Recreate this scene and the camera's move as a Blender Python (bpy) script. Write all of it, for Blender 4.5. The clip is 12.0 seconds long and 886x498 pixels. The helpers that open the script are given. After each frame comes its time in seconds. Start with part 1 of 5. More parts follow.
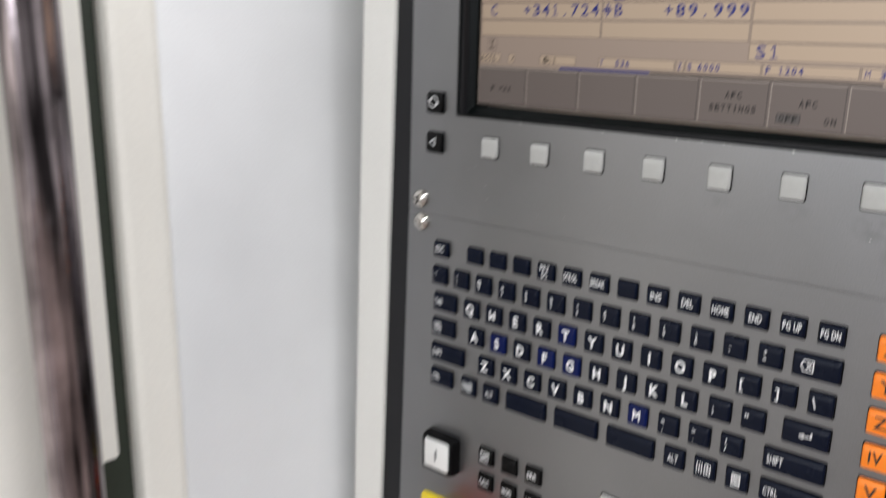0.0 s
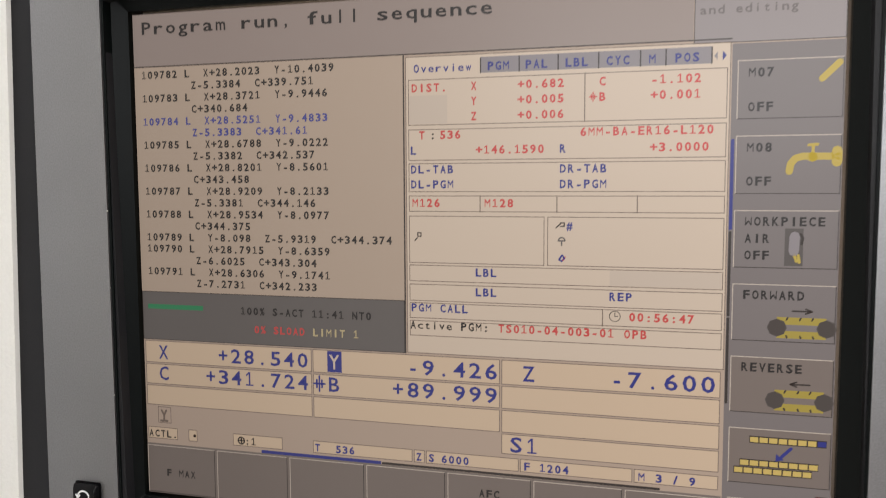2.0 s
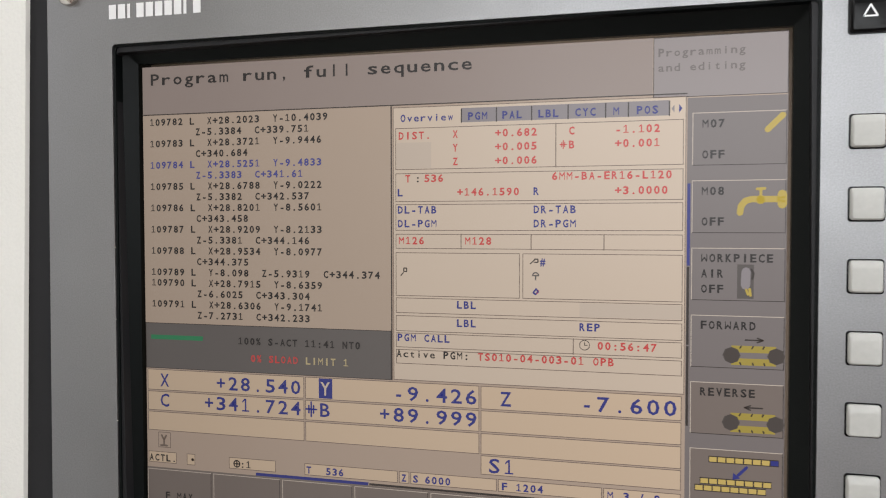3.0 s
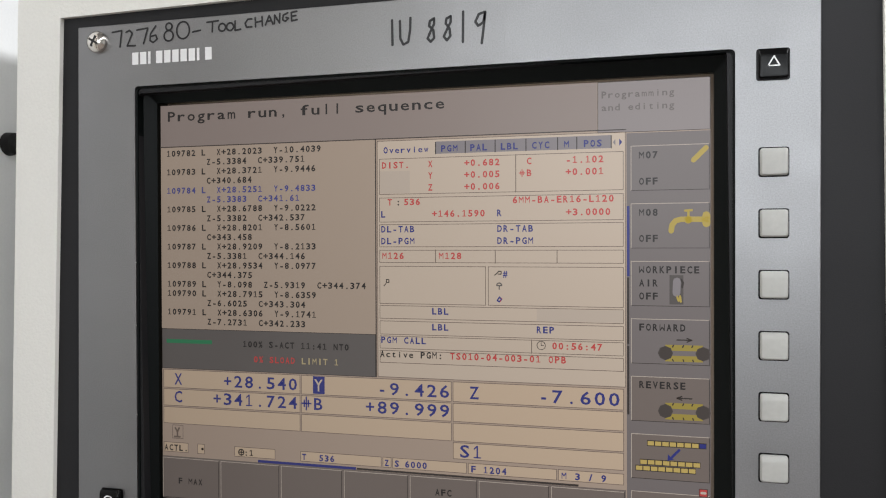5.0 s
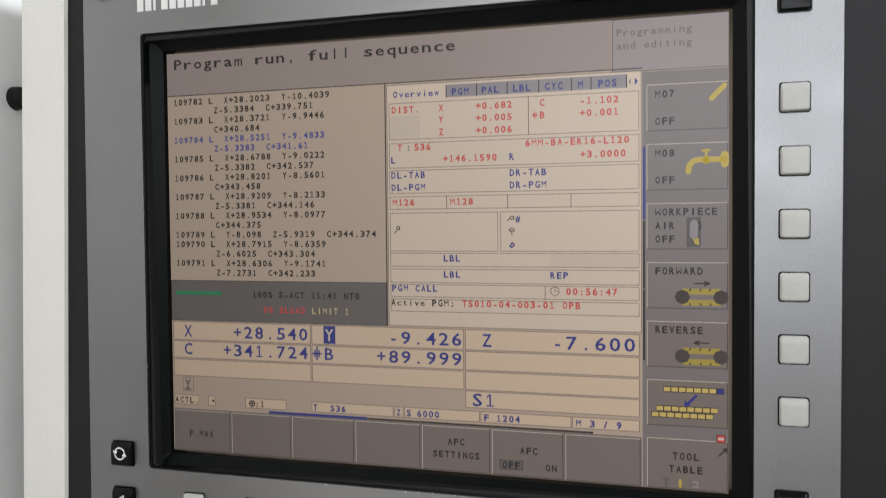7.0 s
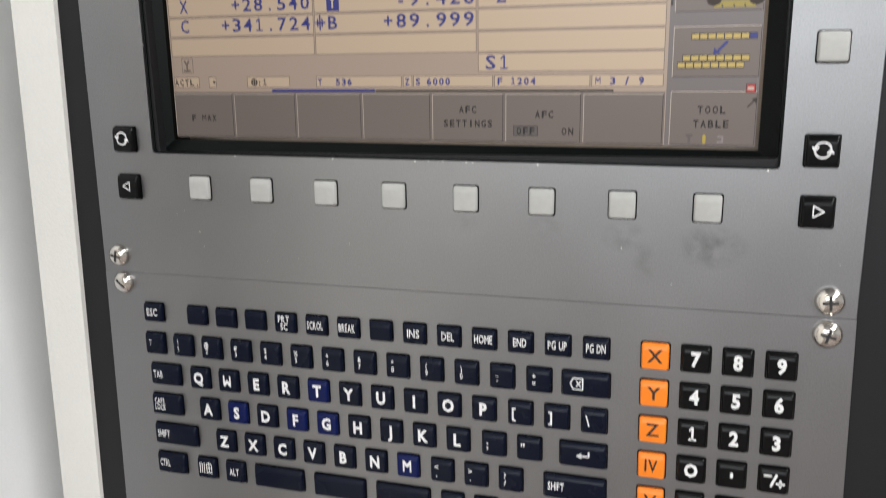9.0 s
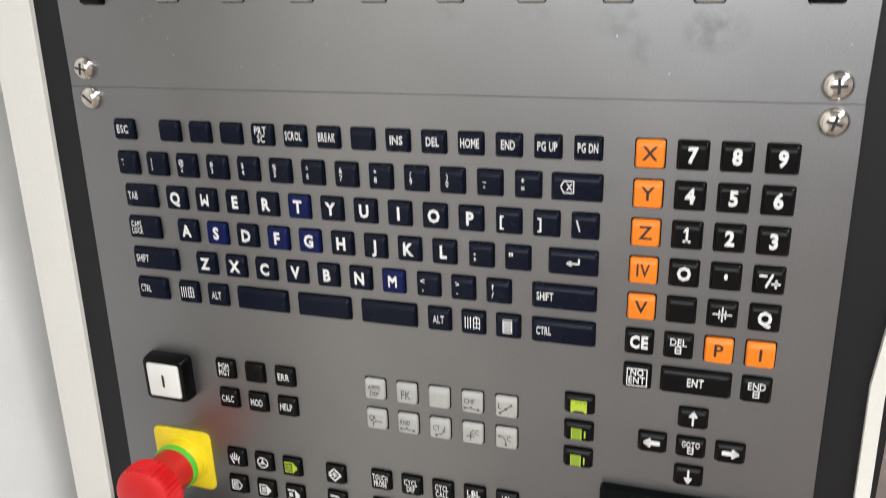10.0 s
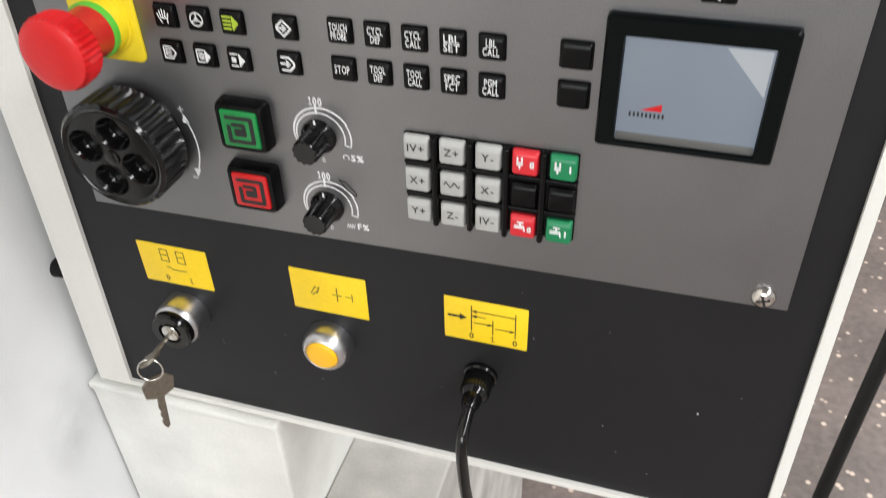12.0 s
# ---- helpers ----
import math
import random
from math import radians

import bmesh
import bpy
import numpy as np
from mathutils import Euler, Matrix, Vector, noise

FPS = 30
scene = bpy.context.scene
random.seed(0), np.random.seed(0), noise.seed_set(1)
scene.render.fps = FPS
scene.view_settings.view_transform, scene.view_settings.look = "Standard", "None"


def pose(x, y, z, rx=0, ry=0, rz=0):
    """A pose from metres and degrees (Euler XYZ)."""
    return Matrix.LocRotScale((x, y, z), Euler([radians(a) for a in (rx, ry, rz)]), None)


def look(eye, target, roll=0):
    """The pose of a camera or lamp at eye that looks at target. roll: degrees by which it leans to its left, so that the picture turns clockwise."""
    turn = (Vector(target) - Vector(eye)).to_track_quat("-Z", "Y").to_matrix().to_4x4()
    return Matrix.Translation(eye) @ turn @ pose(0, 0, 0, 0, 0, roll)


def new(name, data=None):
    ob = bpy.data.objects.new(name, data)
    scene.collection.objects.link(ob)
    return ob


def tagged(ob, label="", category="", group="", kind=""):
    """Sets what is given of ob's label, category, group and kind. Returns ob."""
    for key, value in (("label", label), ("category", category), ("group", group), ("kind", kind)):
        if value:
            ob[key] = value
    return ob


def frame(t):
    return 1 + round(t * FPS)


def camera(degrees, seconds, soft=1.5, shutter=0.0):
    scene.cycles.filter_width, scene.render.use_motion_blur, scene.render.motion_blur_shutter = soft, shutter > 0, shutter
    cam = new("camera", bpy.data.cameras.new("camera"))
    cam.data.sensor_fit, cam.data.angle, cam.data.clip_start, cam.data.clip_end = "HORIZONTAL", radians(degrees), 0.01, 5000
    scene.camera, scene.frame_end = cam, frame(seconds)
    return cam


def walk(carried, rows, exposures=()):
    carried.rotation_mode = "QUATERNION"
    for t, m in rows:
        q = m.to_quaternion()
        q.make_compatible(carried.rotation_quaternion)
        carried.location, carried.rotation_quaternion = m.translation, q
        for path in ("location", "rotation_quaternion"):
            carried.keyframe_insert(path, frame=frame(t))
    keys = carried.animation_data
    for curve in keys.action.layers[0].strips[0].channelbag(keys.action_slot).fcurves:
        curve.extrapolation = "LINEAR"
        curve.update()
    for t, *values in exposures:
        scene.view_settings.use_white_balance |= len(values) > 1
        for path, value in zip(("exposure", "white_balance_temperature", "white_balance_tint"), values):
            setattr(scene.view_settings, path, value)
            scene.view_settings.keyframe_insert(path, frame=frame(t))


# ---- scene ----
cam = camera(57.0, 12.0, soft=1.1, shutter=0.4)
PATH = [
    (0, (0.179, -0.415, 1.445), (-1.056, 1.08, 0.956), 1.0),
    (0.2, (0.137, -0.41, 1.47), (-0.929, 1.22, 1.015), 0.5),
    (0.4, (0.109, -0.405, 1.477), (-0.798, 1.329, 1.064), 0.7),
    (0.5, (0.102, -0.4, 1.481), (-0.721, 1.38, 1.087), 1.0),
    (0.7, (0.093, -0.387, 1.497), (-0.6, 1.454, 1.132), 1.3),
    (1, (0.087, -0.356, 1.522), (-0.528, 1.518, 1.19), 1.1),
    (1.5, (0.087, -0.309, 1.543), (-0.501, 1.583, 1.271), -0.3),
    (2, (0.094, -0.315, 1.552), (-0.449, 1.604, 1.391), -0.9),
    (2.5, (0.101, -0.333, 1.552), (-0.442, 1.59, 1.465), -0.9),
    (3, (0.105, -0.342, 1.551), (-0.417, 1.587, 1.491), -0.7),
    (3.5, (0.118, -0.364, 1.554), (-0.395, 1.569, 1.519), -0.5),
    (5.5, (0.134, -0.394, 1.544), (-0.41, 1.531, 1.534), -0.9),
    (6, (0.134, -0.391, 1.539), (-0.421, 1.53, 1.507), -1.0),
    (6.5, (0.132, -0.389, 1.539), (-0.429, 1.53, 1.493), -1.2),
    (6.7, (0.132, -0.388, 1.538), (-0.428, 1.531, 1.493), -1.2),
    (8.3, (0.134, -0.374, 1.472), (-0.479, 1.507, 1.183), -1.2),
    (8.5, (0.133, -0.372, 1.464), (-0.484, 1.501, 1.132), -1.4),
    (9, (0.132, -0.373, 1.444), (-0.476, 1.479, 0.998), -1.4),
    (9.5, (0.13, -0.37, 1.415), (-0.458, 1.458, 0.854), -1.3),
    (10, (0.134, -0.365, 1.396), (-0.45, 1.419, 0.705), -1.8),
    (10.5, (0.133, -0.36, 1.37), (-0.436, 1.373, 0.548), -2.0),
    (11, (0.131, -0.35, 1.335), (-0.413, 1.307, 0.355), -2.0),
    (11.5, (0.127, -0.34, 1.296), (-0.386, 1.223, 0.159), -1.7),
    (12, (0.131, -0.336, 1.267), (-0.358, 1.155, 0.027), -1.8),
]
walk(cam, [(t, look(eye, target, roll)) for t, eye, target, roll in PATH],
     [(0, -0.14, 6400, 11.5), (0.5, -0.03, 6600, 12.5), (1, 0.0, 6700, 13), (1.5, -0.06, 6760, 12), (2.5, -0.07, 6620, 11.5), (3.5, -0.18, 6550, 10), (5.5, -0.34, 6450, 10), (6.7, -0.28, 6450, 10), (8.5, -0.10, 6450, 10), (9.5, 0.09, 6600, 10), (10.5, 0.05, 6650, 9.5), (12, 0.12, 6500, 10)])

# ---- light: a workshop hall under rows of cool white ceiling lamps ----
world = bpy.data.worlds.new("hall_air")
scene.world = world
world.use_nodes = True
world.node_tree.nodes["Background"].inputs[0].default_value = (0.8, 0.9, 1.0, 1)
world.node_tree.nodes["Background"].inputs[1].default_value = 0.03


def ceiling_lamp(x, y, z, sx, sy, watts):
    lamp = bpy.data.lights.new("ceiling_lamp", "AREA")
    lamp.shape, lamp.size, lamp.size_y, lamp.energy = "RECTANGLE", sx, sy, watts
    lamp.color = (0.965, 0.97, 0.985)
    new("ceiling_lamp", lamp).matrix_world = pose(x, y, z)


ceiling_lamp(3.0, -3.2, 4.2, 0.7, 5.5, 330)
ceiling_lamp(-1.7, -3.4, 4.2, 0.7, 5.0, 185)
# added fill: unseen area light behind the camera for sheen on plate and screen
rear_fill = bpy.data.lights.new("rear_fill_light", "AREA")
rear_fill.shape, rear_fill.size, rear_fill.size_y, rear_fill.energy, rear_fill.color = "RECTANGLE", 4.4, 1.5, 160, (0.93, 0.97, 1.0)
new("rear_fill_light", rear_fill).matrix_world = look((0.5, -6.9, 2.5), (0.5, 0, 2.4))
ceiling_lamp(2.8, 1.5, 4.2, 0.7, 4.0, 320)


# ---- materials ----
def material(name, color, rough=0.5, metal=0.0, grain=0.0, grain_scale=400.0, bump=0.0, bump_scale=900.0, stain=0.0, stain_scale=6.0, glow=0.0, coat=0.0, spec=0.5):
    """A painted or moulded surface: base colour varied by fine grain and broad stains, with fine relief."""
    m = bpy.data.materials.new(name)
    m.use_nodes = True
    nt = m.node_tree
    p = nt.nodes["Principled BSDF"]
    p.inputs["Base Color"].default_value = (*color, 1)
    p.inputs["Roughness"].default_value = rough
    p.inputs["Metallic"].default_value = metal
    p.inputs["Specular IOR Level"].default_value = spec
    p.inputs["Coat Weight"].default_value = coat
    if glow:
        p.inputs["Emission Color"].default_value = (*color, 1)
        p.inputs["Emission Strength"].default_value = glow
    where = nt.nodes.new("ShaderNodeNewGeometry").outputs["Position"]

    def noise_at(scale, detail=4.0):
        n = nt.nodes.new("ShaderNodeTexNoise")
        n.inputs["Scale"].default_value = scale
        n.inputs["Detail"].default_value = detail
        nt.links.new(where, n.inputs["Vector"])
        return n.outputs["Fac"]

    last = None
    for amount, scale in ((grain, grain_scale), (stain, stain_scale)):
        if not amount:
            continue
        ramp = nt.nodes.new("ShaderNodeMapRange")
        ramp.inputs["From Min"].default_value, ramp.inputs["From Max"].default_value = 0.3, 0.7
        ramp.inputs["To Min"].default_value, ramp.inputs["To Max"].default_value = 1 - amount, 1 + amount
        nt.links.new(noise_at(scale), ramp.inputs["Value"])
        mix = nt.nodes.new("ShaderNodeVectorMath")
        mix.operation = "SCALE"
        if last is None:
            mix.inputs[0].default_value = color
        else:
            nt.links.new(last, mix.inputs[0])
        nt.links.new(ramp.outputs[0], mix.inputs["Scale"])
        last = mix.outputs[0]
    if last is not None:
        nt.links.new(last, p.inputs["Base Color"])
        gloss = nt.nodes.new("ShaderNodeMapRange")
        gloss.inputs["To Min"].default_value, gloss.inputs["To Max"].default_value = rough - 0.06, rough + 0.08
        nt.links.new(noise_at(35.0), gloss.inputs["Value"])
        nt.links.new(gloss.outputs[0], p.inputs["Roughness"])
    if bump:
        b = nt.nodes.new("ShaderNodeBump")
        b.inputs["Strength"].default_value = bump
        b.inputs["Distance"].default_value = 0.0006
        nt.links.new(noise_at(bump_scale, 2.0), b.inputs["Height"])
        nt.links.new(b.outputs[0], p.inputs["Normal"])
    return m


GREY = material("silver_grey_paint", (0.258, 0.258, 0.263), 0.36, 0.95, grain=0.10, grain_scale=1500, bump=0.12, bump_scale=1800, stain=0.10)
DARK = material("charcoal_paint", (0.0112, 0.0112, 0.0126), 0.48, grain=0.10, grain_scale=1500, bump=0.10, bump_scale=1600, stain=0.10, spec=0.27)
WHITE = material("cream_white_paint", (0.76, 0.75, 0.70), 0.45, grain=0.02, grain_scale=700, bump=0.35, bump_scale=700, stain=0.03)
MACHINE = material("cool_white_enamel", (0.725, 0.735, 0.738), 0.35, grain=0.02, grain_scale=600, bump=0.15, bump_scale=600, stain=0.11, stain_scale=4)
CREAM = material("warm_white_enamel", (0.74, 0.72, 0.66), 0.4, grain=0.02, bump=0.15, bump_scale=600, stain=0.05)
BASE = material("light_grey_enamel", (0.76, 0.76, 0.72), 0.4, grain=0.03, bump=0.15, bump_scale=600, stain=0.10, stain_scale=14)
NAVY = material("navy_key_plastic", (0.0026, 0.0048, 0.0135), 0.26, grain=0.08, bump=0.05, spec=0.15)
BLUE = material("bright_blue_key_plastic", (0.003, 0.008, 0.060), 0.28, grain=0.05, bump=0.05, spec=0.15)
# ledge enamel: the shade under the pendant is put into this darker colour
SHADED = material("shaded_grey_enamel", (0.40, 0.385, 0.355), 0.55, grain=0.05, bump=0.15, bump_scale=600, stain=0.25, stain_scale=18)
BLACK = material("black_key_plastic", (0.0026, 0.0026, 0.0028), 0.24, grain=0.08, bump=0.05, spec=0.17)
RUBBER = material("black_rubber", (0.008, 0.008, 0.008), 0.55, grain=0.15, bump=0.2, bump_scale=1200, spec=0.2)
ORANGE = material("orange_key_plastic", (0.90, 0.22, 0.008), 0.38, grain=0.03, bump=0.05)
PALE = material("pale_grey_key_plastic", (0.41, 0.41, 0.39), 0.4, grain=0.03, bump=0.05, stain=0.04, stain_scale=50)
IVORY = material("white_lens_plastic", (0.78, 0.78, 0.75), 0.3)
RED = material("red_plastic", (0.62, 0.012, 0.014), 0.33, grain=0.04, bump=0.04)
KEYRED = material("red_key_plastic", (0.62, 0.02, 0.03), 0.35)
LAMPRED = material("red_lens_plastic", (0.52, 0.008, 0.010), 0.28, glow=0.06)
GREEN = material("green_lens_plastic", (0.006, 0.21, 0.045), 0.28, glow=0.04)
KEYGREEN = material("green_key_plastic", (0.006, 0.20, 0.075), 0.35)
YELLOW = material("yellow_sticker", (0.90, 0.62, 0.012), 0.4, grain=0.03, stain=0.03, stain_scale=40)
LEMON = material("lemon_yellow_plastic", (0.80, 0.62, 0.016), 0.4, grain=0.03, stain=0.05, stain_scale=60)
AMBER = material("amber_lens_plastic", (0.90, 0.48, 0.01), 0.25)
LIME = material("lit_lime_legend", (0.40, 0.52, 0.04), 0.4, glow=0.10)
RINGGREEN = material("green_ring", (0.10, 0.55, 0.05), 0.4)
PRINT = material("white_print", (0.78, 0.78, 0.78), 0.5)
INK = material("black_print", (0.012, 0.012, 0.012), 0.5)
MARKER = material("black_marker_ink", (0.010, 0.010, 0.012), 0.35, grain=0.2, grain_scale=900)
# dark base and mottling stand in for what the chrome tube would mirror
HANDLE = material("chrome_painted_reflections", (0.17, 0.145, 0.15), 0.10, 1.0, grain=0.4, grain_scale=26, bump=0.9, bump_scale=30, stain=0.4, stain_scale=9)
GLOSSBLACK = material("glossy_black_plastic", (0.003, 0.003, 0.003), 0.12, grain=0.1, bump=0.03, spec=0.45)
RIBBED = material("matt_black_ribbed_plastic", (0.006, 0.006, 0.006), 0.24, grain=0.15, bump=0.1, spec=0.6)
GREYINK = material("grey_print", (0.10, 0.10, 0.095), 0.5)
OLIVE = material("lit_olive_legend", (0.16, 0.24, 0.02), 0.4, glow=0.5)
CHROME = material("chrome", (0.82, 0.80, 0.78), 0.10, 1.0, bump=0.02, bump_scale=80)
SATIN = material("satin_chrome", (0.66, 0.66, 0.67), 0.30, 1.0, grain=0.05, bump=0.03)
STEEL = material("nickel_steel", (0.66, 0.63, 0.58), 0.16, 1.0, grain=0.08, bump=0.05)
KEYSTEEL = material("worn_brass_nickel", (0.30, 0.27, 0.22), 0.42, 1.0, grain=0.15, bump=0.1)
BEZEL = material("black_bezel_plastic", (0.0025, 0.0036, 0.0036), 0.34, grain=0.1, bump=0.04, spec=0.10)
GASKET = material("dark_green_rubber", (0.016, 0.022, 0.014), 0.5, grain=0.15, bump=0.1)
HALL = material("hall_wall_paint", (0.40, 0.40, 0.395), 0.8, grain=0.05, grain_scale=30, stain=0.1, stain_scale=1)


def floor_material():
    m = material("worn_brown_resin_floor", (0.145, 0.116, 0.102), 0.45, grain=0.18, grain_scale=60, bump=0.1, bump_scale=120, stain=0.22, stain_scale=5)
    nt = m.node_tree
    p = nt.nodes["Principled BSDF"]
    flake = nt.nodes.new("ShaderNodeTexVoronoi")
    flake.inputs["Scale"].default_value = 34
    nt.links.new(nt.nodes.new("ShaderNodeNewGeometry").outputs["Position"], flake.inputs["Vector"])
    cut = nt.nodes.new("ShaderNodeMapRange")
    cut.inputs["From Min"].default_value, cut.inputs["From Max"].default_value = 0.10, 0.22
    cut.inputs["To Min"].default_value, cut.inputs["To Max"].default_value = 0.92, 0.0
    nt.links.new(flake.outputs["Distance"], cut.inputs["Value"])
    mix = nt.nodes.new("ShaderNodeMix")
    mix.data_type = "RGBA"
    old = p.inputs["Base Color"].links[0].from_socket
    nt.links.new(cut.outputs[0], mix.inputs["Factor"])
    nt.links.new(old, mix.inputs["A"])
    mix.inputs["B"].default_value = (0.58, 0.47, 0.38, 1)
    nt.links.new(mix.outputs["Result"], p.inputs["Base Color"])
    return m


FLOOR = floor_material()


def smudged(m, name, marks, scale=130, tint=(0.05, 0.05, 0.05)):
    """A copy of a painted surface with greasy marks: each mark (place, half sizes, strength)."""
    m = m.copy()
    m.name = name
    nt = m.node_tree
    p = nt.nodes["Principled BSDF"]
    where = nt.nodes.new("ShaderNodeNewGeometry").outputs["Position"]
    cloud = nt.nodes.new("ShaderNodeTexNoise")
    cloud.inputs["Scale"].default_value, cloud.inputs["Detail"].default_value = scale, 6
    nt.links.new(where, cloud.inputs["Vector"])
    color = p.inputs["Base Color"].links[0].from_socket
    for place, size, strength in marks:
        spot = nt.nodes.new("ShaderNodeMapping")
        spot.vector_type = "TEXTURE"
        spot.inputs["Location"].default_value, spot.inputs["Scale"].default_value = place, size
        nt.links.new(where, spot.inputs["Vector"])
        far = nt.nodes.new("ShaderNodeVectorMath")
        far.operation = "LENGTH"
        nt.links.new(spot.outputs[0], far.inputs[0])
        edge = nt.nodes.new("ShaderNodeMapRange")
        edge.inputs["From Min"].default_value, edge.inputs["From Max"].default_value = 0.2, 1.0
        edge.inputs["To Min"].default_value, edge.inputs["To Max"].default_value = strength, 0.0
        nt.links.new(far.outputs["Value"], edge.inputs["Value"])
        patchy = nt.nodes.new("ShaderNodeMapRange")
        patchy.inputs["From Min"].default_value, patchy.inputs["From Max"].default_value = 0.38, 0.68
        nt.links.new(cloud.outputs["Fac"], patchy.inputs["Value"])
        amount = nt.nodes.new("ShaderNodeMath")
        amount.operation = "MULTIPLY"
        nt.links.new(edge.outputs[0], amount.inputs[0])
        nt.links.new(patchy.outputs[0], amount.inputs[1])
        mix = nt.nodes.new("ShaderNodeMix")
        mix.data_type = "RGBA"
        mix.inputs["B"].default_value = (*tint, 1)
        nt.links.new(amount.outputs[0], mix.inputs["Factor"])
        nt.links.new(color, mix.inputs["A"])
        color = mix.outputs["Result"]
    nt.links.new(color, p.inputs["Base Color"])
    return m


GRIMY = smudged(GREY, "silver_grey_paint_with_finger_marks", [((x, 0, z), (w, 1, h), k) for x, z, w, h, k in ((0.097, 1.364, 0.012, 0.008, 0.35), (0.135, 1.361, 0.017, 0.011, 0.50), (0.106, 1.352, 0.006, 0.012, 0.25), (0.021, 1.368, 0.010, 0.006, 0.15), (0.060, 1.367, 0.010, 0.006, 0.2))])
SMEARED = smudged(MACHINE, "cool_white_enamel_with_smears", (((-0.275, -0.03, 0.775), (1, 0.035, 0.06), 0.45), ((-0.275, -0.075, 0.86), (1, 0.05, 0.06), 0.20)), 26, (0.42, 0.43, 0.42))


def paint_reflections(m):
    """Long light and dark streaks along an upright tube: reflections painted into the chrome's colour."""
    nt = m.node_tree
    p = nt.nodes["Principled BSDF"]
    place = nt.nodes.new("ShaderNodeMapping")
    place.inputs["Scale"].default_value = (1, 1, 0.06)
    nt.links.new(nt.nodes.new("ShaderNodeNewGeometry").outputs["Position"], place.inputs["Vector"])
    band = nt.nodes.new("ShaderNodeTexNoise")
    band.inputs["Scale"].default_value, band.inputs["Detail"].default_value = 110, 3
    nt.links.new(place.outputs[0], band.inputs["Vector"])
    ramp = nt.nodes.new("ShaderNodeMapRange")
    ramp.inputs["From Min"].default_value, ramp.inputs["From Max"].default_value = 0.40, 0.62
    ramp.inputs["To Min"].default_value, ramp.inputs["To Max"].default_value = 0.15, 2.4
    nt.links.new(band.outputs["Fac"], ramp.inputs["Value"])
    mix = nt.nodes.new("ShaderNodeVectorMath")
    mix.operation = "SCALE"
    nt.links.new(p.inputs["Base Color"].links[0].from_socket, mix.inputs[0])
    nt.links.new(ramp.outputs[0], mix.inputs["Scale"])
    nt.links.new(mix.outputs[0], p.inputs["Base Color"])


paint_reflections(HANDLE)

# ---- mesh helpers; everything on the panel faces -y ----
PLACE = {}


def thing(name, at, label, category, group="", kind=""):
    """An Empty that parents the parts of one thing."""
    ob = new(name)
    ob.empty_display_size = 0.02
    ob.location = at
    PLACE[ob] = Vector(at)
    return tagged(ob, label, category, group, kind)


def put(name, mesh, parent=None, at=(0, 0, 0), label="", turn=(0, 0, 0)):
    """Links a mesh at a place in the world, under a thing or a part where one is given."""
    ob = new(name, mesh)
    PLACE[ob] = Vector(at)
    ob.location = PLACE[ob]
    ob.rotation_euler = [radians(a) for a in turn]
    if parent is not None:
        ob.parent = parent
        ob.location = PLACE[ob] - PLACE[parent]
    return tagged(ob, label)


def mesh_of(name, verts, faces, *mats, slots=None, smooth=False):
    me = bpy.data.meshes.new(name)
    me.from_pydata(verts, [], faces)
    for m in mats:
        me.materials.append(m)
    if slots:
        me.polygons.foreach_set("material_index", slots)
    if smooth:
        me.polygons.foreach_set("use_smooth", [True] * len(me.polygons))
        me.set_sharp_from_angle(angle=radians(38))
    me.update()
    return me


def rounded(w, h, r, seg=4, cx=0.0, cz=0.0):
    """A rounded rectangle as (x, z) points, anticlockwise as seen from the front."""
    r = max(min(r, w / 2 - 1e-5, h / 2 - 1e-5), 1e-5)
    pts = []
    for k, (sx, sz) in enumerate(((1, 1), (-1, 1), (-1, -1), (1, -1))):
        for i in range(seg + 1):
            a = radians(90 * k + 90 * i / seg)
            pts.append((cx + sx * (w / 2 - r) + r * math.cos(a), cz + sz * (h / 2 - r) + r * math.sin(a)))
    return pts


def round_pts(r, n=32, cx=0.0, cz=0.0):
    return [(cx + r * math.cos(2 * math.pi * i / n), cz + r * math.sin(2 * math.pi * i / n)) for i in range(n)]


def lofted(name, rings, mats, ring_slots=None, cap_back=False, cap_front=True, smooth=True):
    """Rings of (points, y) from the back to the front, skinned one to the next."""
    verts, faces, slots = [], [], []
    n = len(rings[0][0])
    for pts, y in rings:
        verts += [(x, y, z) for x, z in pts]
    for k in range(len(rings) - 1):
        for i in range(n):
            j = (i + 1) % n
            faces.append((k * n + i, k * n + j, (k + 1) * n + j, (k + 1) * n + i))
            slots.append(ring_slots[k] if ring_slots else 0)
    if cap_front:
        faces.append(tuple(range((len(rings) - 1) * n, len(rings) * n)))
        slots.append(ring_slots[-1] if ring_slots else 0)
    if cap_back:
        faces.append(tuple(reversed(range(n))))
        slots.append(0)
    return mesh_of(name, verts, faces, *mats, slots=slots, smooth=smooth)


def slab(name, w, h, depth, mat, r=0.001, bevel=0.0005, seg=3, back=False):
    """A plate with rounded corners and a bevelled front edge; its back lies at y = 0, its front at -depth."""
    return lofted(name, [(rounded(w, h, r, seg), 0), (rounded(w, h, r, seg), -depth + bevel), (rounded(w - bevel * 0.6, h - bevel * 0.6, r, seg), -depth + bevel * 0.3),
                         (rounded(w - 2 * bevel, h - 2 * bevel, max(r - bevel, 1e-4), seg), -depth)], [mat], cap_back=back)


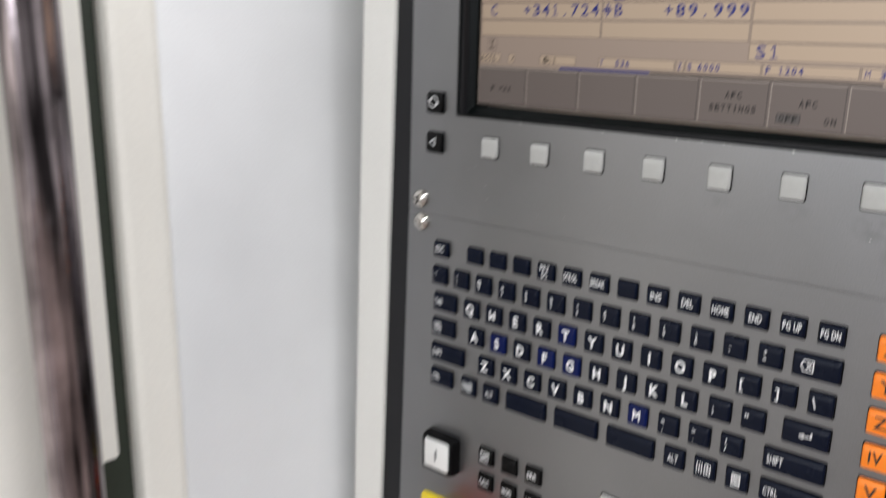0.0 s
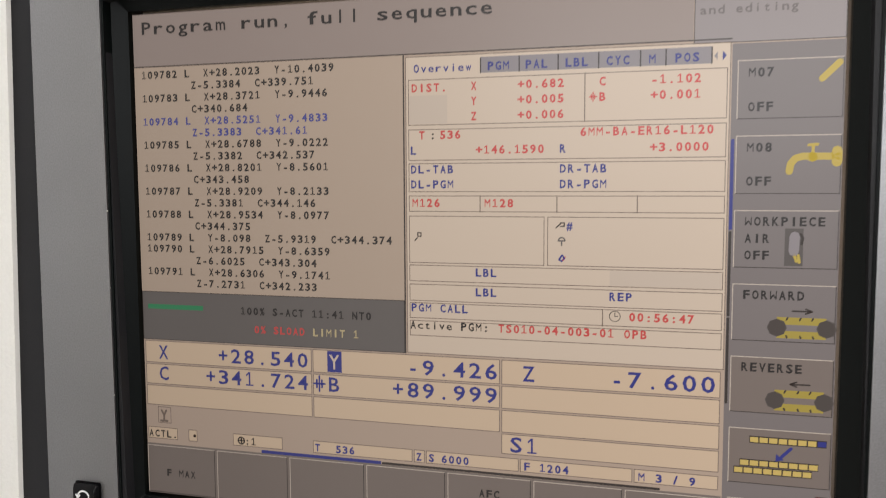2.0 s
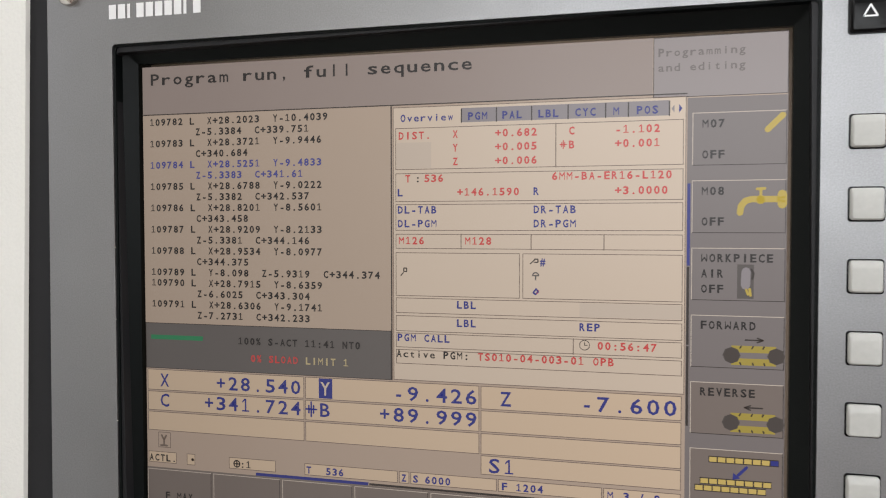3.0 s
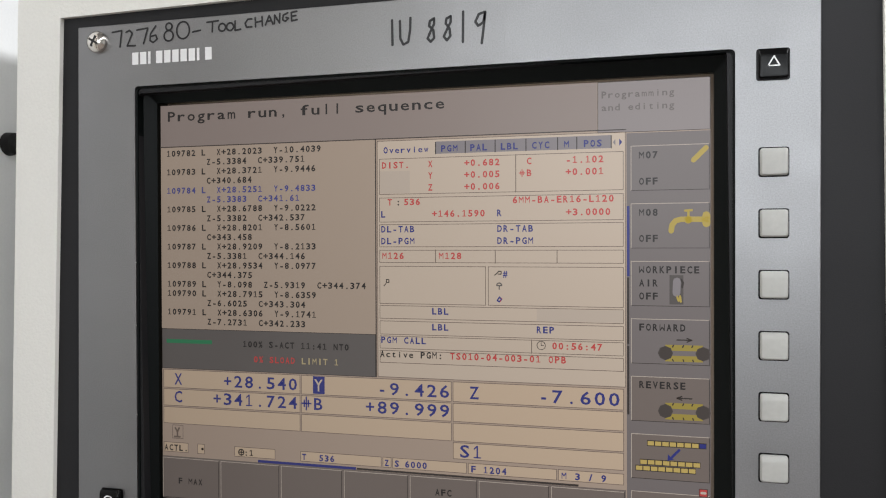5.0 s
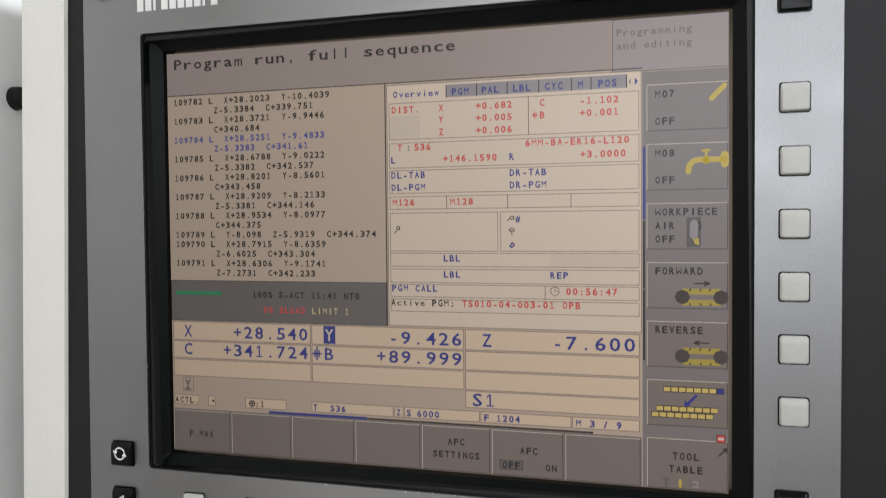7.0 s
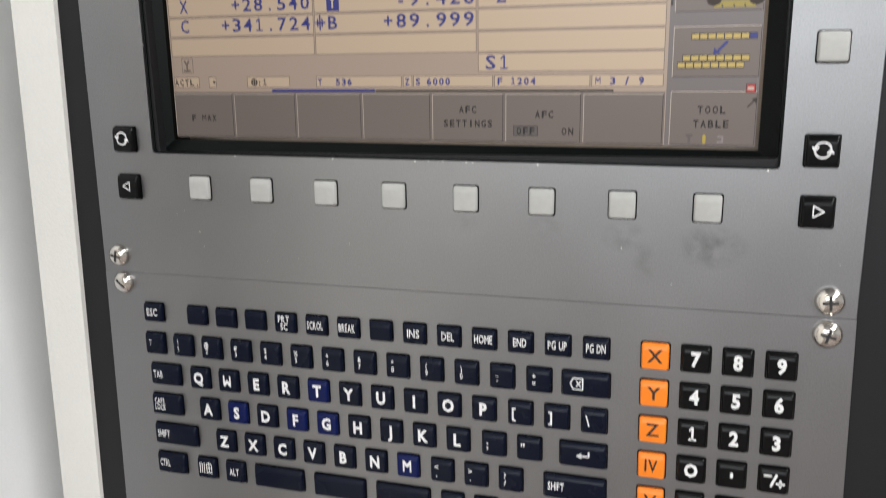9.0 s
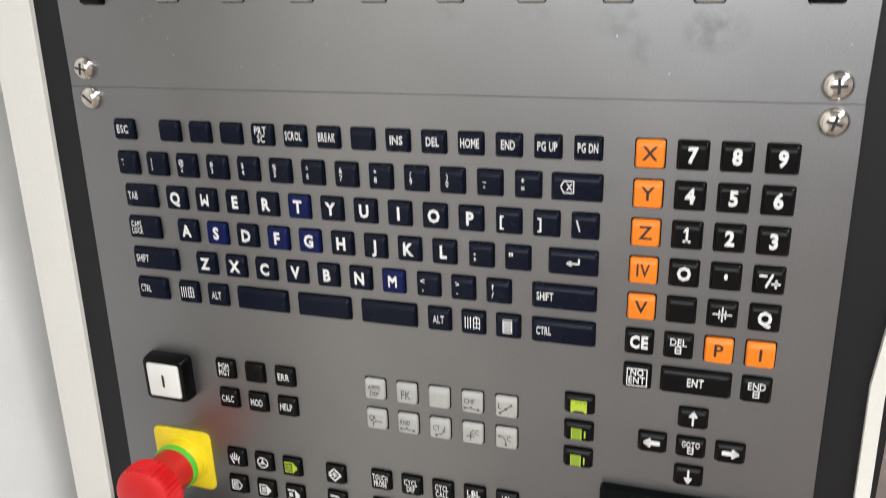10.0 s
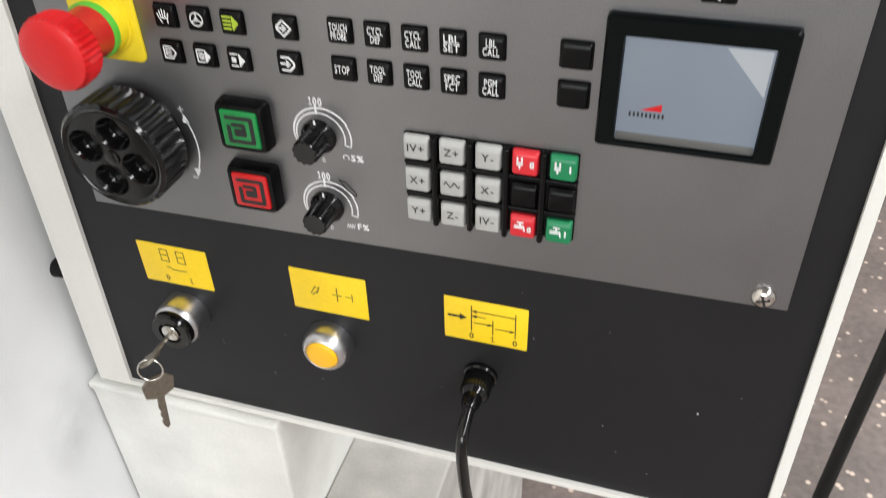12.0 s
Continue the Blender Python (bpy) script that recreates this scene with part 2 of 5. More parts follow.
def box(name, x0, x1, y0, y1, z0, z1, mat, bevel=0.002):
    bm = bmesh.new()
    bmesh.ops.create_cube(bm, size=1, matrix=Matrix.Translation(((x0 + x1) / 2, (y0 + y1) / 2, (z0 + z1) / 2)) @ Matrix.Diagonal((x1 - x0, y1 - y0, z1 - z0, 1)))
    if bevel:
        bmesh.ops.bevel(bm, geom=bm.edges[:], offset=bevel, segments=2, affect="EDGES", profile=0.6)
    me = bpy.data.meshes.new(name)
    bm.to_mesh(me)
    bm.free()
    me.materials.append(mat)
    return me


def turned(name, profile, mat, n=40, smooth=True, cap=True):
    """A body turned about the y axis: profile of (radius, y) from back to front."""
    return lofted(name, [(round_pts(r, n), y) for r, y in profile], [mat], cap_front=cap, smooth=smooth)


def tube(name, points, radius, mat, sides=12, steps=8):
    """A round cable or rod along a smooth line through the points."""
    cu = bpy.data.curves.new(name, "CURVE")
    cu.dimensions, cu.bevel_depth, cu.bevel_resolution, cu.resolution_u = "3D", radius, sides // 4, steps
    sp = cu.splines.new("BEZIER")
    sp.bezier_points.add(len(points) - 1)
    for b, p in zip(sp.bezier_points, points):
        b.co = p
        b.handle_left_type = b.handle_right_type = "AUTO"
    cu.use_fill_caps = True
    tmp = new(name, cu)
    me = bpy.data.meshes.new_from_object(tmp.evaluated_get(bpy.context.evaluated_depsgraph_get()))
    bpy.data.objects.remove(tmp)
    me.materials.clear()
    me.materials.append(mat)
    me.polygons.foreach_set("use_smooth", [True] * len(me.polygons))
    return me


# ---- lettering from the built-in font ----
GLYPH, BOLD = {}, {}


def make_glyphs(chars, weight, store):
    made = []
    for c in chars:
        cu = bpy.data.curves.new("glyph", "FONT")
        cu.body, cu.resolution_u, cu.offset = c, 2, weight
        made.append((c, new("glyph", cu)))
    dg = bpy.context.evaluated_depsgraph_get()
    for c, ob in made:
        me = bpy.data.meshes.new_from_object(ob.evaluated_get(dg))
        v = [(p.co.x, p.co.y) for p in me.vertices]
        f = [tuple(p.vertices) for p in me.polygons]
        xs = [a for a, _ in v] or [0, 0.3]
        lo, hi = min(xs), max(xs)
        store[c] = ([(a - lo, b) for a, b in v], f, hi - lo)
        bpy.data.meshes.remove(me)
    for c, ob in made:
        bpy.data.objects.remove(ob)


MEDIUM = {}
make_glyphs("ABCDEFGHIJKLMNOPQRSTUVWXYZ0123456789+-.,:;/%*#", 0.030, MEDIUM)
make_glyphs("abcdefghijklmnopqrstuvwxyz", 0.014, MEDIUM)
make_glyphs("ABCDEFGHIJKLMNOPQRSTUVWXYZabcdefghijklmnopqrstuvwxyz0123456789+-.,:;/%*#'\"!@$^&()=_<>?[]{}|\\~", 0.014, GLYPH)
make_glyphs("ABCDEFGHIJKLMNOPQRSTUVWXYZabcdefghijklmnopqrstuvwxyz0123456789-+./:;,<>?!@#$%^&*()_='~[]\\\"", 0.040, BOLD)
CAP = max(b for _, b in GLYPH["H"][0])
for store, t in ((GLYPH, 0.085), (MEDIUM, 0.10), (BOLD, 0.13)):
    # the figure one gets a foot and a flag
    w, top = 0.42, max(b for _, b in store["1"][0])
    c = w / 2
    store["1"] = ([(c - t / 2, 0), (c + t / 2, 0), (c + t / 2, top), (c - t / 2, top), (0, 0), (w, 0), (w, t * 0.8), (0, t * 0.8), (c - t / 2, top), (c - t / 2, top - t * 1.2), (0.02, top - 0.24), (0.02, top - 0.14)],
                  [(0, 1, 2, 3), (4, 5, 6, 7), (8, 11, 10, 9)], w)

for store, t in ((MEDIUM, 0.088), (BOLD, 0.12)):
    w, top, mid = 0.62, CAP, CAP * 0.36
    zigzag = [(0, 0), (t, 0), (t, top - 2.4 * t), (w / 2, mid), (w - t, top - 2.4 * t), (w - t, 0), (w, 0), (w, top), (w - t, top), (w / 2, mid + 2.0 * t), (t, top), (0, top)]
    store["M"] = (zigzag, [tuple(range(12))], w)
    store["W"] = ([(x, top - z) for x, z in zigzag], [tuple(range(12))[::-1]], w)


def lettering(name, lines, height, mat, width=None, pitch=None, align="C", leading=1.3, stretch=1.0, bold=False):
    """Flat letters in the x-z plane. height: of a capital. width: of the widest line, pitch: of one cell where letters stand in equal cells."""
    if isinstance(lines, str):
        lines = [lines]
    k = height / CAP
    font = {False: GLYPH, True: BOLD}.get(bold, MEDIUM)
    verts, faces = [], []
    rows = []
    for line in lines:
        cells, x = [], 0.0
        for c in line:
            w = font[c][2] if c != " " else 0.28
            if pitch:
                cells.append((c, x + (pitch / k - w * stretch) / 2, stretch))
                x += pitch / k
            else:
                cells.append((c, x, stretch))
                x += w * stretch + 0.10
        rows.append((cells, x if pitch else x - 0.10))
    widest = max(r[1] for r in rows)
    squeeze = 1.0 if width is None or pitch else width / (widest * k)
    for i, (cells, total) in enumerate(rows):
        z = ((len(rows) - 1) / 2 - i) * height * leading - height / 2
        off = {"C": -total / 2, "L": 0.0, "R": -total}[align]
        for c, x, st in cells:
            if c == " ":
                continue
            gv, gf, gw = font[c]
            base = len(verts)
            s = st
            if pitch and c not in "Iil1.,:;'!|()-+/t":
                s = pitch * 0.74 / (gw * k)
                x += (gw * st - gw * s) / 2
            if pitch and gw * s * k > pitch * 0.86:
                s = pitch * 0.86 / (gw * k)
                x += (gw * st - gw * s) / 2
            verts += [((off + x + a * s) * k * squeeze, 0, z + b * k) for a, b in gv]
            faces += [tuple(base + q for q in f) for f in gf]
    return mesh_of(name, verts, faces, mat)


def strokes(name, lines, width, mat):
    """Pen strokes in the x-z plane: each line a list of (x, z), drawn as a ribbon with round joints."""
    verts, faces = [], []
    for line in lines:
        for (xa, za), (xb, zb) in zip(line, line[1:]):
            d = Vector((xb - xa, zb - za))
            if d.length < 1e-7:
                continue
            nrm = Vector((-d.y, d.x)).normalized() * width / 2
            b = len(verts)
            verts += [(xa - nrm.x, 0, za - nrm.y), (xb - nrm.x, 0, zb - nrm.y), (xb + nrm.x, 0, zb + nrm.y), (xa + nrm.x, 0, za + nrm.y)]
            faces.append((b, b + 1, b + 2, b + 3))
        for x, z in line:
            b = len(verts)
            verts += [(x + width / 2 * math.cos(a * math.pi / 4), -0.00002, z + width / 2 * math.sin(a * math.pi / 4)) for a in range(8)]
            faces.append(tuple(range(b, b + 8)))
    return mesh_of(name, verts, faces, mat)


def arc_line(cx, cz, r, a0, a1, n=16):
    return [(cx + r * math.cos(radians(a0 + (a1 - a0) * i / n)), cz + r * math.sin(radians(a0 + (a1 - a0) * i / n))) for i in range(n + 1)]


# ---- the hall ----
tagged(put("floor", box("floor", -6, 6, -7, 6, -0.2, 0, FLOOR, 0)), "worn brown-grey speckled resin workshop floor", "floor", kind="structure")
tagged(put("ceiling", box("ceiling", -6, 6, -7, 6, 4.5, 4.7, HALL, 0)), "plain grey workshop hall ceiling", "ceiling", kind="structure")
for nm, dims in (("wall_north", (-6, 6, 6, 6.2)), ("wall_south", (-6, 6, -7.2, -7)), ("wall_west", (-6.2, -6, -7, 6)), ("wall_east", (6, 6.2, -7, 6))):
    tagged(put(nm, box(nm, *dims, 0, 4.5, HALL, 0)), "plain light grey painted hall wall", "wall", kind="structure")

# ---- the machine enclosure: its flank stands square to the pendant ----
WX = -0.275
machine = thing("machine_enclosure", (WX - 0.3, 0.3, 0), "white enamelled machine tool enclosure standing beside the control pendant", "machine")
put("machine_body", box("machine_body", WX - 1.60, WX - 0.031, -1.48, 0.69, 0.02, 2.24, MACHINE, 0.01), machine, label="white machine housing behind the flank panel")
put("side_panel", box("side_panel", WX - 0.03, WX, -0.1375, 0.70, 0.02, 2.25, SMEARED, 0.003), machine, label="cool white sheet metal flank")
put("corner_post", box("corner_post", WX - 0.03, WX + 0.004, -0.1705, -0.138, 0.02, 2.25, CREAM, 0.005), machine, label="cream painted corner post")
put("door_seal", box("door_seal", WX - 0.03, WX - 0.008, -0.1960, -0.1705, 0.02, 2.25, GASKET, 0.002), machine, label="dark green-black rubber door seal")
put("edge_strip", box("edge_strip", WX - 0.012, WX - 0.002, -0.2000, -0.1818, 1.186, 2.25, CREAM, 0.002), machine, label="white edge strip ending above the seal")
put("sliding_door", box("sliding_door", WX - 0.03, WX - 0.002, -1.50, -0.2015, 0.06, 2.20, CREAM, 0.003), machine, label="cream white sliding door leaf")
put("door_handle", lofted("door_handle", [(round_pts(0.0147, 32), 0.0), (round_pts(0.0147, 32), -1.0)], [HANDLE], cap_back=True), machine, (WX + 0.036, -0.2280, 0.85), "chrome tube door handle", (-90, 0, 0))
for z in (0.95, 1.80):
    put("handle_bracket", lofted("handle_bracket", [(round_pts(0.010, 24), 0), (round_pts(0.010, 24), -0.034)], [CHROME], cap_back=True), machine, (WX - 0.001, -0.2300, z), turn=(0, 0, 90))
for y, z in ((0.039, 1.618), (0.012, 0.9005)):
    put("rubber_buffer", turned("rubber_buffer", [(0.0075, 0), (0.0070, -0.006), (0.005, -0.008)], RUBBER, 24), machine, (WX, y, z), "black rubber buffer", (0, 0, 90))

# ---- the support below the pendant ----
arm = thing("pendant_support", (-0.15, 0.2, 0.0), "light grey sheet metal support below the pendant", "support")
put("column", box("column", WX + 0.002, -0.1115, -0.003, 0.40, 0.02, 0.7900, BASE, 0.003), arm, label="off-white enamelled column box")
put("cap_plate", box("cap_plate", WX + 0.002, -0.1105, -0.0055, 0.40, 0.7905, 0.7980, BASE, 0.0025), arm, label="folded top edge of the column")
put("ledge", box("ledge", -0.1110, -0.014, -0.003, 0.50, 0.02, 0.645, SHADED, 0.003), arm, label="lower light grey ledge, colour darkened for shade")

# ---- the pendant housing ----
pendant = thing("control_pendant", (0.0, 0.05, 0.8), "cream white control pendant housing with charcoal front frame", "control panel")
ZB, ZT = 0.807, 1.682


def frame_ring(name, outer, inner, y_back, y_front, mat):
    """A frame between an outer and an inner outline of (x, z) corners."""
    rings = [(inner, y_back), (outer, y_back), (outer, y_front + 0.003), ([(x * 0.996, z + (0.002 if z < 1.2 else -0.002)) for x, z in outer], y_front), (inner, y_front), (inner, y_back)]
    return lofted(name, rings, [mat], cap_front=False, smooth=False)


inner = [(0.2252, ZT), (-0.1998, ZT), (-0.2337, ZB), (0.2238, ZB), (0.2150, 1.205), (0.2250, 1.32)]
outer = [(0.2325, 1.712), (-0.2290, 1.712), (-0.2630, 0.800), (0.2310, 0.800), (0.2222, 1.200), (0.2322, 1.322)]
face = [(0.2265, ZT + 0.004), (-0.2010, ZT + 0.004), (-0.2350, ZB - 0.003), (0.2252, ZB - 0.003)]
put("housing_frame", frame_ring("housing_frame", outer, inner, 0.10, -0.001, WHITE), pendant)
cutout = rounded(0.3120, 0.2360, 0.002, 3, 0.0046, 1.5183)
put("front_plate", lofted("front_plate", [([c for c in face for _ in range(4)], 0.03), ([c for c in face for _ in range(4)], 0.002), (cutout, 0.002), (cutout, 0.03)], [DARK], cap_front=False, smooth=False), pendant, label="charcoal painted front plate with screen opening")
put("back_cover", box("back_cover", -0.225, 0.222, 0.055, 0.11, 0.81, 1.70, WHITE), pendant)

# ---- the keyboard unit ----
keyboard = thing("keyboard_unit", (0.0, 0.0, 0.98), "silver grey machine keyboard unit screwed on the pendant", "keyboard")
SEAM = 1.3318


def plate_rings(quad, y_back, y_front, bevel):
    """Rings of a four-cornered sheet with a fine bevel along its front."""
    (ax, az), (bx, bz), (cx, cz), (dx, dz) = quad
    e = bevel
    small = [(ax - e, az - e), (bx + e, bz - e), (cx + e, cz + e), (dx - e, dz + e)]
    return [(quad, y_back), (quad, y_front + e), (small, y_front)]


put("base_plate", lofted("base_plate", plate_rings([(0.1962, SEAM - 0.0001), (-0.1952, SEAM - 0.0001), (-0.2070, 0.9785), (0.2008, 0.9855)], 0.002, 0, 0.00014), [GREY], smooth=False), keyboard, label="silver grey painted plate")
CAPS = {}


def cap_mesh(w, h, mat, height):
    """A key cap: a dark gap round its foot, straight flanks, a wide slope along its top edge and a flat face."""
    key = (round(w, 5), round(h, 5), mat.name, height)
    if key not in CAPS:
        foot = rounded(w + 0.0012, h + 0.0012, 0.0012, 3)
        side = rounded(w, h, 0.0012, 3)
        CAPS[key] = lofted("key", [(foot, 0), (foot, -0.0003), (side, -0.00035), (side, -height * 0.62), (rounded(w - 0.0006, h - 0.0012, 0.0012, 3, 0, -0.0003), -height * 0.82),
                                   (rounded(w - 0.0014, h - 0.0032, 0.001, 3, 0, -0.0010), -height * 0.985), (rounded(w - 0.0022, h - 0.0040, 0.001, 3, 0, -0.0011), -height)],
                           [mat, BLACK], ring_slots=[1, 1, 0, 0, 0, 0, 0])
    return CAPS[key]


TEXTS = {}


def key(x, z, mat, legend=None, w=0.0120, h=0.0124, parent=None, ink=None, size=0.0030, width=None, height=0.0030, name="key", align="C", label="", dz=0.0, bold=1.0):
    ob = put(name, cap_mesh(w, h, mat, height), parent or keyboard, (x, 0, z), label)
    if legend:
        tag = (str(legend), size, width, ink.name if ink else "", align)
        if tag not in TEXTS:
            if isinstance(legend, tuple) and legend[0] == "strokes":
                TEXTS[tag] = strokes("legend", legend[1], legend[2], ink or PRINT)
            else:
                two = isinstance(legend, list) and len(legend) > 1
                heavy = size > 0.0045 and ink is not INK
                TEXTS[tag] = lettering("legend", legend, min(size, 0.0037) if two else size, ink or PRINT, width, align=align, leading=1.14, stretch=0.85 if heavy else 1.0, bold=heavy)
        dx = -w / 2 + 0.0022 if align == "L" else 0
        put("legend", TEXTS[tag], ob, (x + dx, -height - 0.00015, z + 0.0006 + dz))
    return ob


U = 0.01855
R1, R2, R3, R4, R5, R6 = (1.3093 - 0.0186 * i for i in range(6))
SM = dict(size=0.0042)
# function row
key(-0.1640, R1, NAVY, "ESC", width=0.0070, h=0.0106, **SM)
for x, t in zip((-0.1355 + U * 0.993 * i for i in range(13)), ("", "", "", ["PRT", "SC"], "SCROL", "BREAK", "", "INS", "DEL", "HOME", "END", "PG UP", "PG DN")):
    key(x, R1, NAVY, t or None, width=0.0092 if len(t) > 3 else 0.0066, h=0.0106, **SM)
# figure row: two small signs one over the other
for i, t in enumerate((("~", "'"), ("!", "1"), ("@", "2"), ("#", "3"), ("$", "4"), ("%", "5"), ("^", "6"), ("&", "7"), ("*", "8"), ("(", "9"), (")", "0"), ("_", "-"), ("+", "="))):
    ob = key(-0.1650 + 0.01858 * i, R2, NAVY)
    put("legend", lettering("legend", list(t), 0.0028, PRINT, stretch=0.8), ob, (-0.1650 + 0.01858 * i - 0.0022, -0.00315, R2 + 0.0006))
back = [[(-0.003, 0), (-0.0015, 0.0028), (0.003, 0.0028), (0.003, -0.0028), (-0.0015, -0.0028), (-0.003, 0)], [(0, 0.0014), (0.002, -0.0014)], [(0, -0.0014), (0.002, 0.0014)]]
back = ("strokes", [[(x - 0.0042, z) for x, z in line] for line in back], 0.0006)
key(0.0808, R2, NAVY, back, w=0.0228)
# letter rows
BIG = dict(size=0.0063)


def letters(x0, z, word):
    for i, c in enumerate(word):
        lit = c in "TSFGM"
        key(x0 + 0.01855 * i, z, BLUE if lit else NAVY, c, label="bright blue letter key" if lit else "", **BIG)


key(-0.1600, R3, NAVY, "TAB", w=0.0190, width=0.006, align="L", **SM)
letters(-0.1372, R3, "QWERTYUIOP")
for i, c in enumerate("[]\\"):
    ob = key(0.0486 + 0.0183 * i, R3, NAVY)
    put("legend", lettering("legend", c, 0.0052, PRINT), ob, (0.0486 + 0.0183 * i - 0.003, -0.00315, R3 + 0.0006))
key(-0.1610, R4, NAVY, ["CAPS", "LOCK"], w=0.0194, width=0.0072, align="L", size=0.0034)
letters(-0.1328, R4, "ASDFGHJKL")
for i, c in enumerate((";", "\"")):
    ob = key(0.0348 + 0.0183 * i, R4, NAVY)
    put("legend", lettering("legend", c, 0.0048, PRINT), ob, (0.0348 + 0.0183 * i - 0.003, -0.00315, R4 + 0.0006))
key(0.0800, R4, NAVY, ("strokes", [[(0.003, 0.0018), (0.003, -0.0005), (-0.002, -0.0005)], [(-0.0008, 0.0004), (-0.0026, -0.0005), (-0.0008, -0.0014)], [(-0.0008, 0.0), (-0.0008, -0.001)]], 0.0009), w=0.0228)
key(-0.1570, R5, NAVY, "SHIFT", w=0.0280, width=0.0082, align="L", **SM)
letters(-0.1238, R5, "ZXCVBNM")
for i, c in enumerate((("<", ","), (">", "."), ("?", "/"))):
    ob = key(0.0066 + 0.0184 * i, R5, NAVY)
    put("legend", lettering("legend", list(c), 0.0030, PRINT), ob, (0.0066 + 0.0184 * i - 0.0026, -0.00315, R5 + 0.0006))
key(0.0760, R5, NAVY, "SHIFT", w=0.0306, width=0.0082, align="L", **SM)
key(-0.1620, R6, NAVY, "CTRL", w=0.0188, width=0.0068, align="L", **SM)
flag = ("strokes", [[(-0.0038 + 0.0014 * i, 0.003), (-0.0038 + 0.0014 * i, -0.003)] for i in range(3)] + [[(0.0006, 0.0026), (0.002, 0.0034), (0.0038, 0.0026), (0.0038, -0.003), (0.002, -0.0024), (0.0006, -0.003), (0.0006, 0.0026)], [(0.0022, 0.003), (0.0022, -0.0026)], [(0.0006, 0), (0.0038, 0.0002)]], 0.0005)
page = ("strokes", [[(-0.0022, 0.0034 - 0.00085 * i), (0.0022, 0.0034 - 0.00085 * i)] for i in range(9)] + [[(-0.0022, 0.0036), (0.0022, 0.0036), (0.0022, -0.0036), (-0.0022, -0.0036), (-0.0022, 0.0036)]], 0.0005)
key(-0.1380, R6, NAVY, flag)
key(-0.1192, R6, NAVY, "ALT", width=0.006, **SM)
for x in (-0.0910, -0.0535, -0.0162):
    key(x, R6, NAVY, w=0.0304, label="blank wide navy space key")
key(0.0118, R6, NAVY, "ALT", width=0.006, **SM)
key(0.0300, R6, NAVY, flag)
key(0.0482, R6, NAVY, page)
key(0.0760, R6, NAVY, "CTRL", w=0.0306, width=0.0074, align="L", **SM)

# number block
NX = [0.1128, 0.1310, 0.1492, 0.1675]
NR = [1.3081 - 0.0185 * i for i in range(7)]
sign = ("strokes", [[(-0.004, 0), (0.004, 0)], [(0, 0.0034), (0, -0.0034)], [(-0.0014, 0.0018), (-0.0014, -0.0018)], [(0.0014, 0.0018), (0.0014, -0.0018)]], 0.0007)
sheet = [[(-0.0012, -0.001), (0.0012, -0.001), (0.0012, -0.0042), (-0.0012, -0.0042), (-0.0012, -0.001)], [(-0.0012, -0.0026), (0.0012, -0.0026)]]
for j, row in enumerate(("X789", "Y456", "Z123")):
    for i, c in enumerate(row):
        key(NX[i], NR[j], ORANGE if i == 0 else BLACK, c, ink=INK if i == 0 else PRINT, size=0.0064 if i == 0 else 0.0066, label="orange axis key" if i == 0 else "", h=0.0126, w=0.0125)
dot = ("strokes", [[(0, -0.0007), (0, 0.0009)]], 0.0014)
minus_plus = ("strokes", [[(-0.0040, 0.0022), (-0.0014, 0.0022)], [(-0.0011, -0.0028), (0.0011, 0.0028)], [(0.0014, -0.0014), (0.0044, -0.0014)], [(0.0029, -0.0030), (0.0029, 0.0002)]], 0.0011)
for j, row in ((3, (["IV"], "O", dot, minus_plus)), (4, (["V"], None, sign, "Q")), (5, ("CE", ("DEL",), "P", "I"))):
    for i, c in enumerate(row):
        o = (j < 5 and i == 0) or (j == 5 and i > 1)
        if isinstance(c, tuple) and c[0] == "DEL":
            c = ["DEL", ""]
        key(NX[i], NR[j], ORANGE if o else BLACK, c, ink=INK if o else PRINT, size=0.0036 if c == ["DEL", ""] else 0.0062, width=0.0085 if c in ("-/+", "CE") else 0.0076 if c == ["DEL", ""] else 0.0060 if o and c not in ("P", "I") else None, label="orange axis key" if o else "", h=0.0126, w=0.0125)
key(NX[0], NR[6], BLACK, ["NO", "ENT"], size=0.0038, width=0.0078, h=0.0126, w=0.0125)
key((NX[1] + NX[2]) / 2, NR[6], BLACK, "ENT", size=0.0044, width=0.0076, h=0.0126, w=0.0316)
key(NX[3], NR[6], BLACK, ["END", ""], size=0.0036, width=0.0078, h=0.0126, w=0.0125)
put("symbol", strokes("symbol", [[(-0.0047, -0.0046), (-0.0047, 0.0046), (0.0047, 0.0046), (0.0047, -0.0046), (-0.0047, -0.0046)]], 0.0005, PRINT), keyboard, (NX[0], -0.0032, NR[6]))
for x, z in ((NX[1], NR[5]), (NX[3], NR[6]), (0.1405, 1.1608 + 0.0006)):
    put("symbol", strokes("symbol", sheet, 0.0006, PRINT), keyboard, (x, -0.0032, z + 0.0012))
# cursor block
CX, CZ = 0.1405, 1.1608


def wedge(tip, step, wide):
    """A filled arrow head pointing along x, hatched with upright strokes."""
    return [[(tip - step * k, wide * (k + 0.3) / 3), (tip - step * k, -wide * (k + 0.3) / 3)] for k in range(4)]


def aim(lines, quarter):
    """Turn a drawing by quarter turns."""
    for _ in range(quarter):
        lines = [[(-z, x) for x, z in line] for line in lines]
    return lines


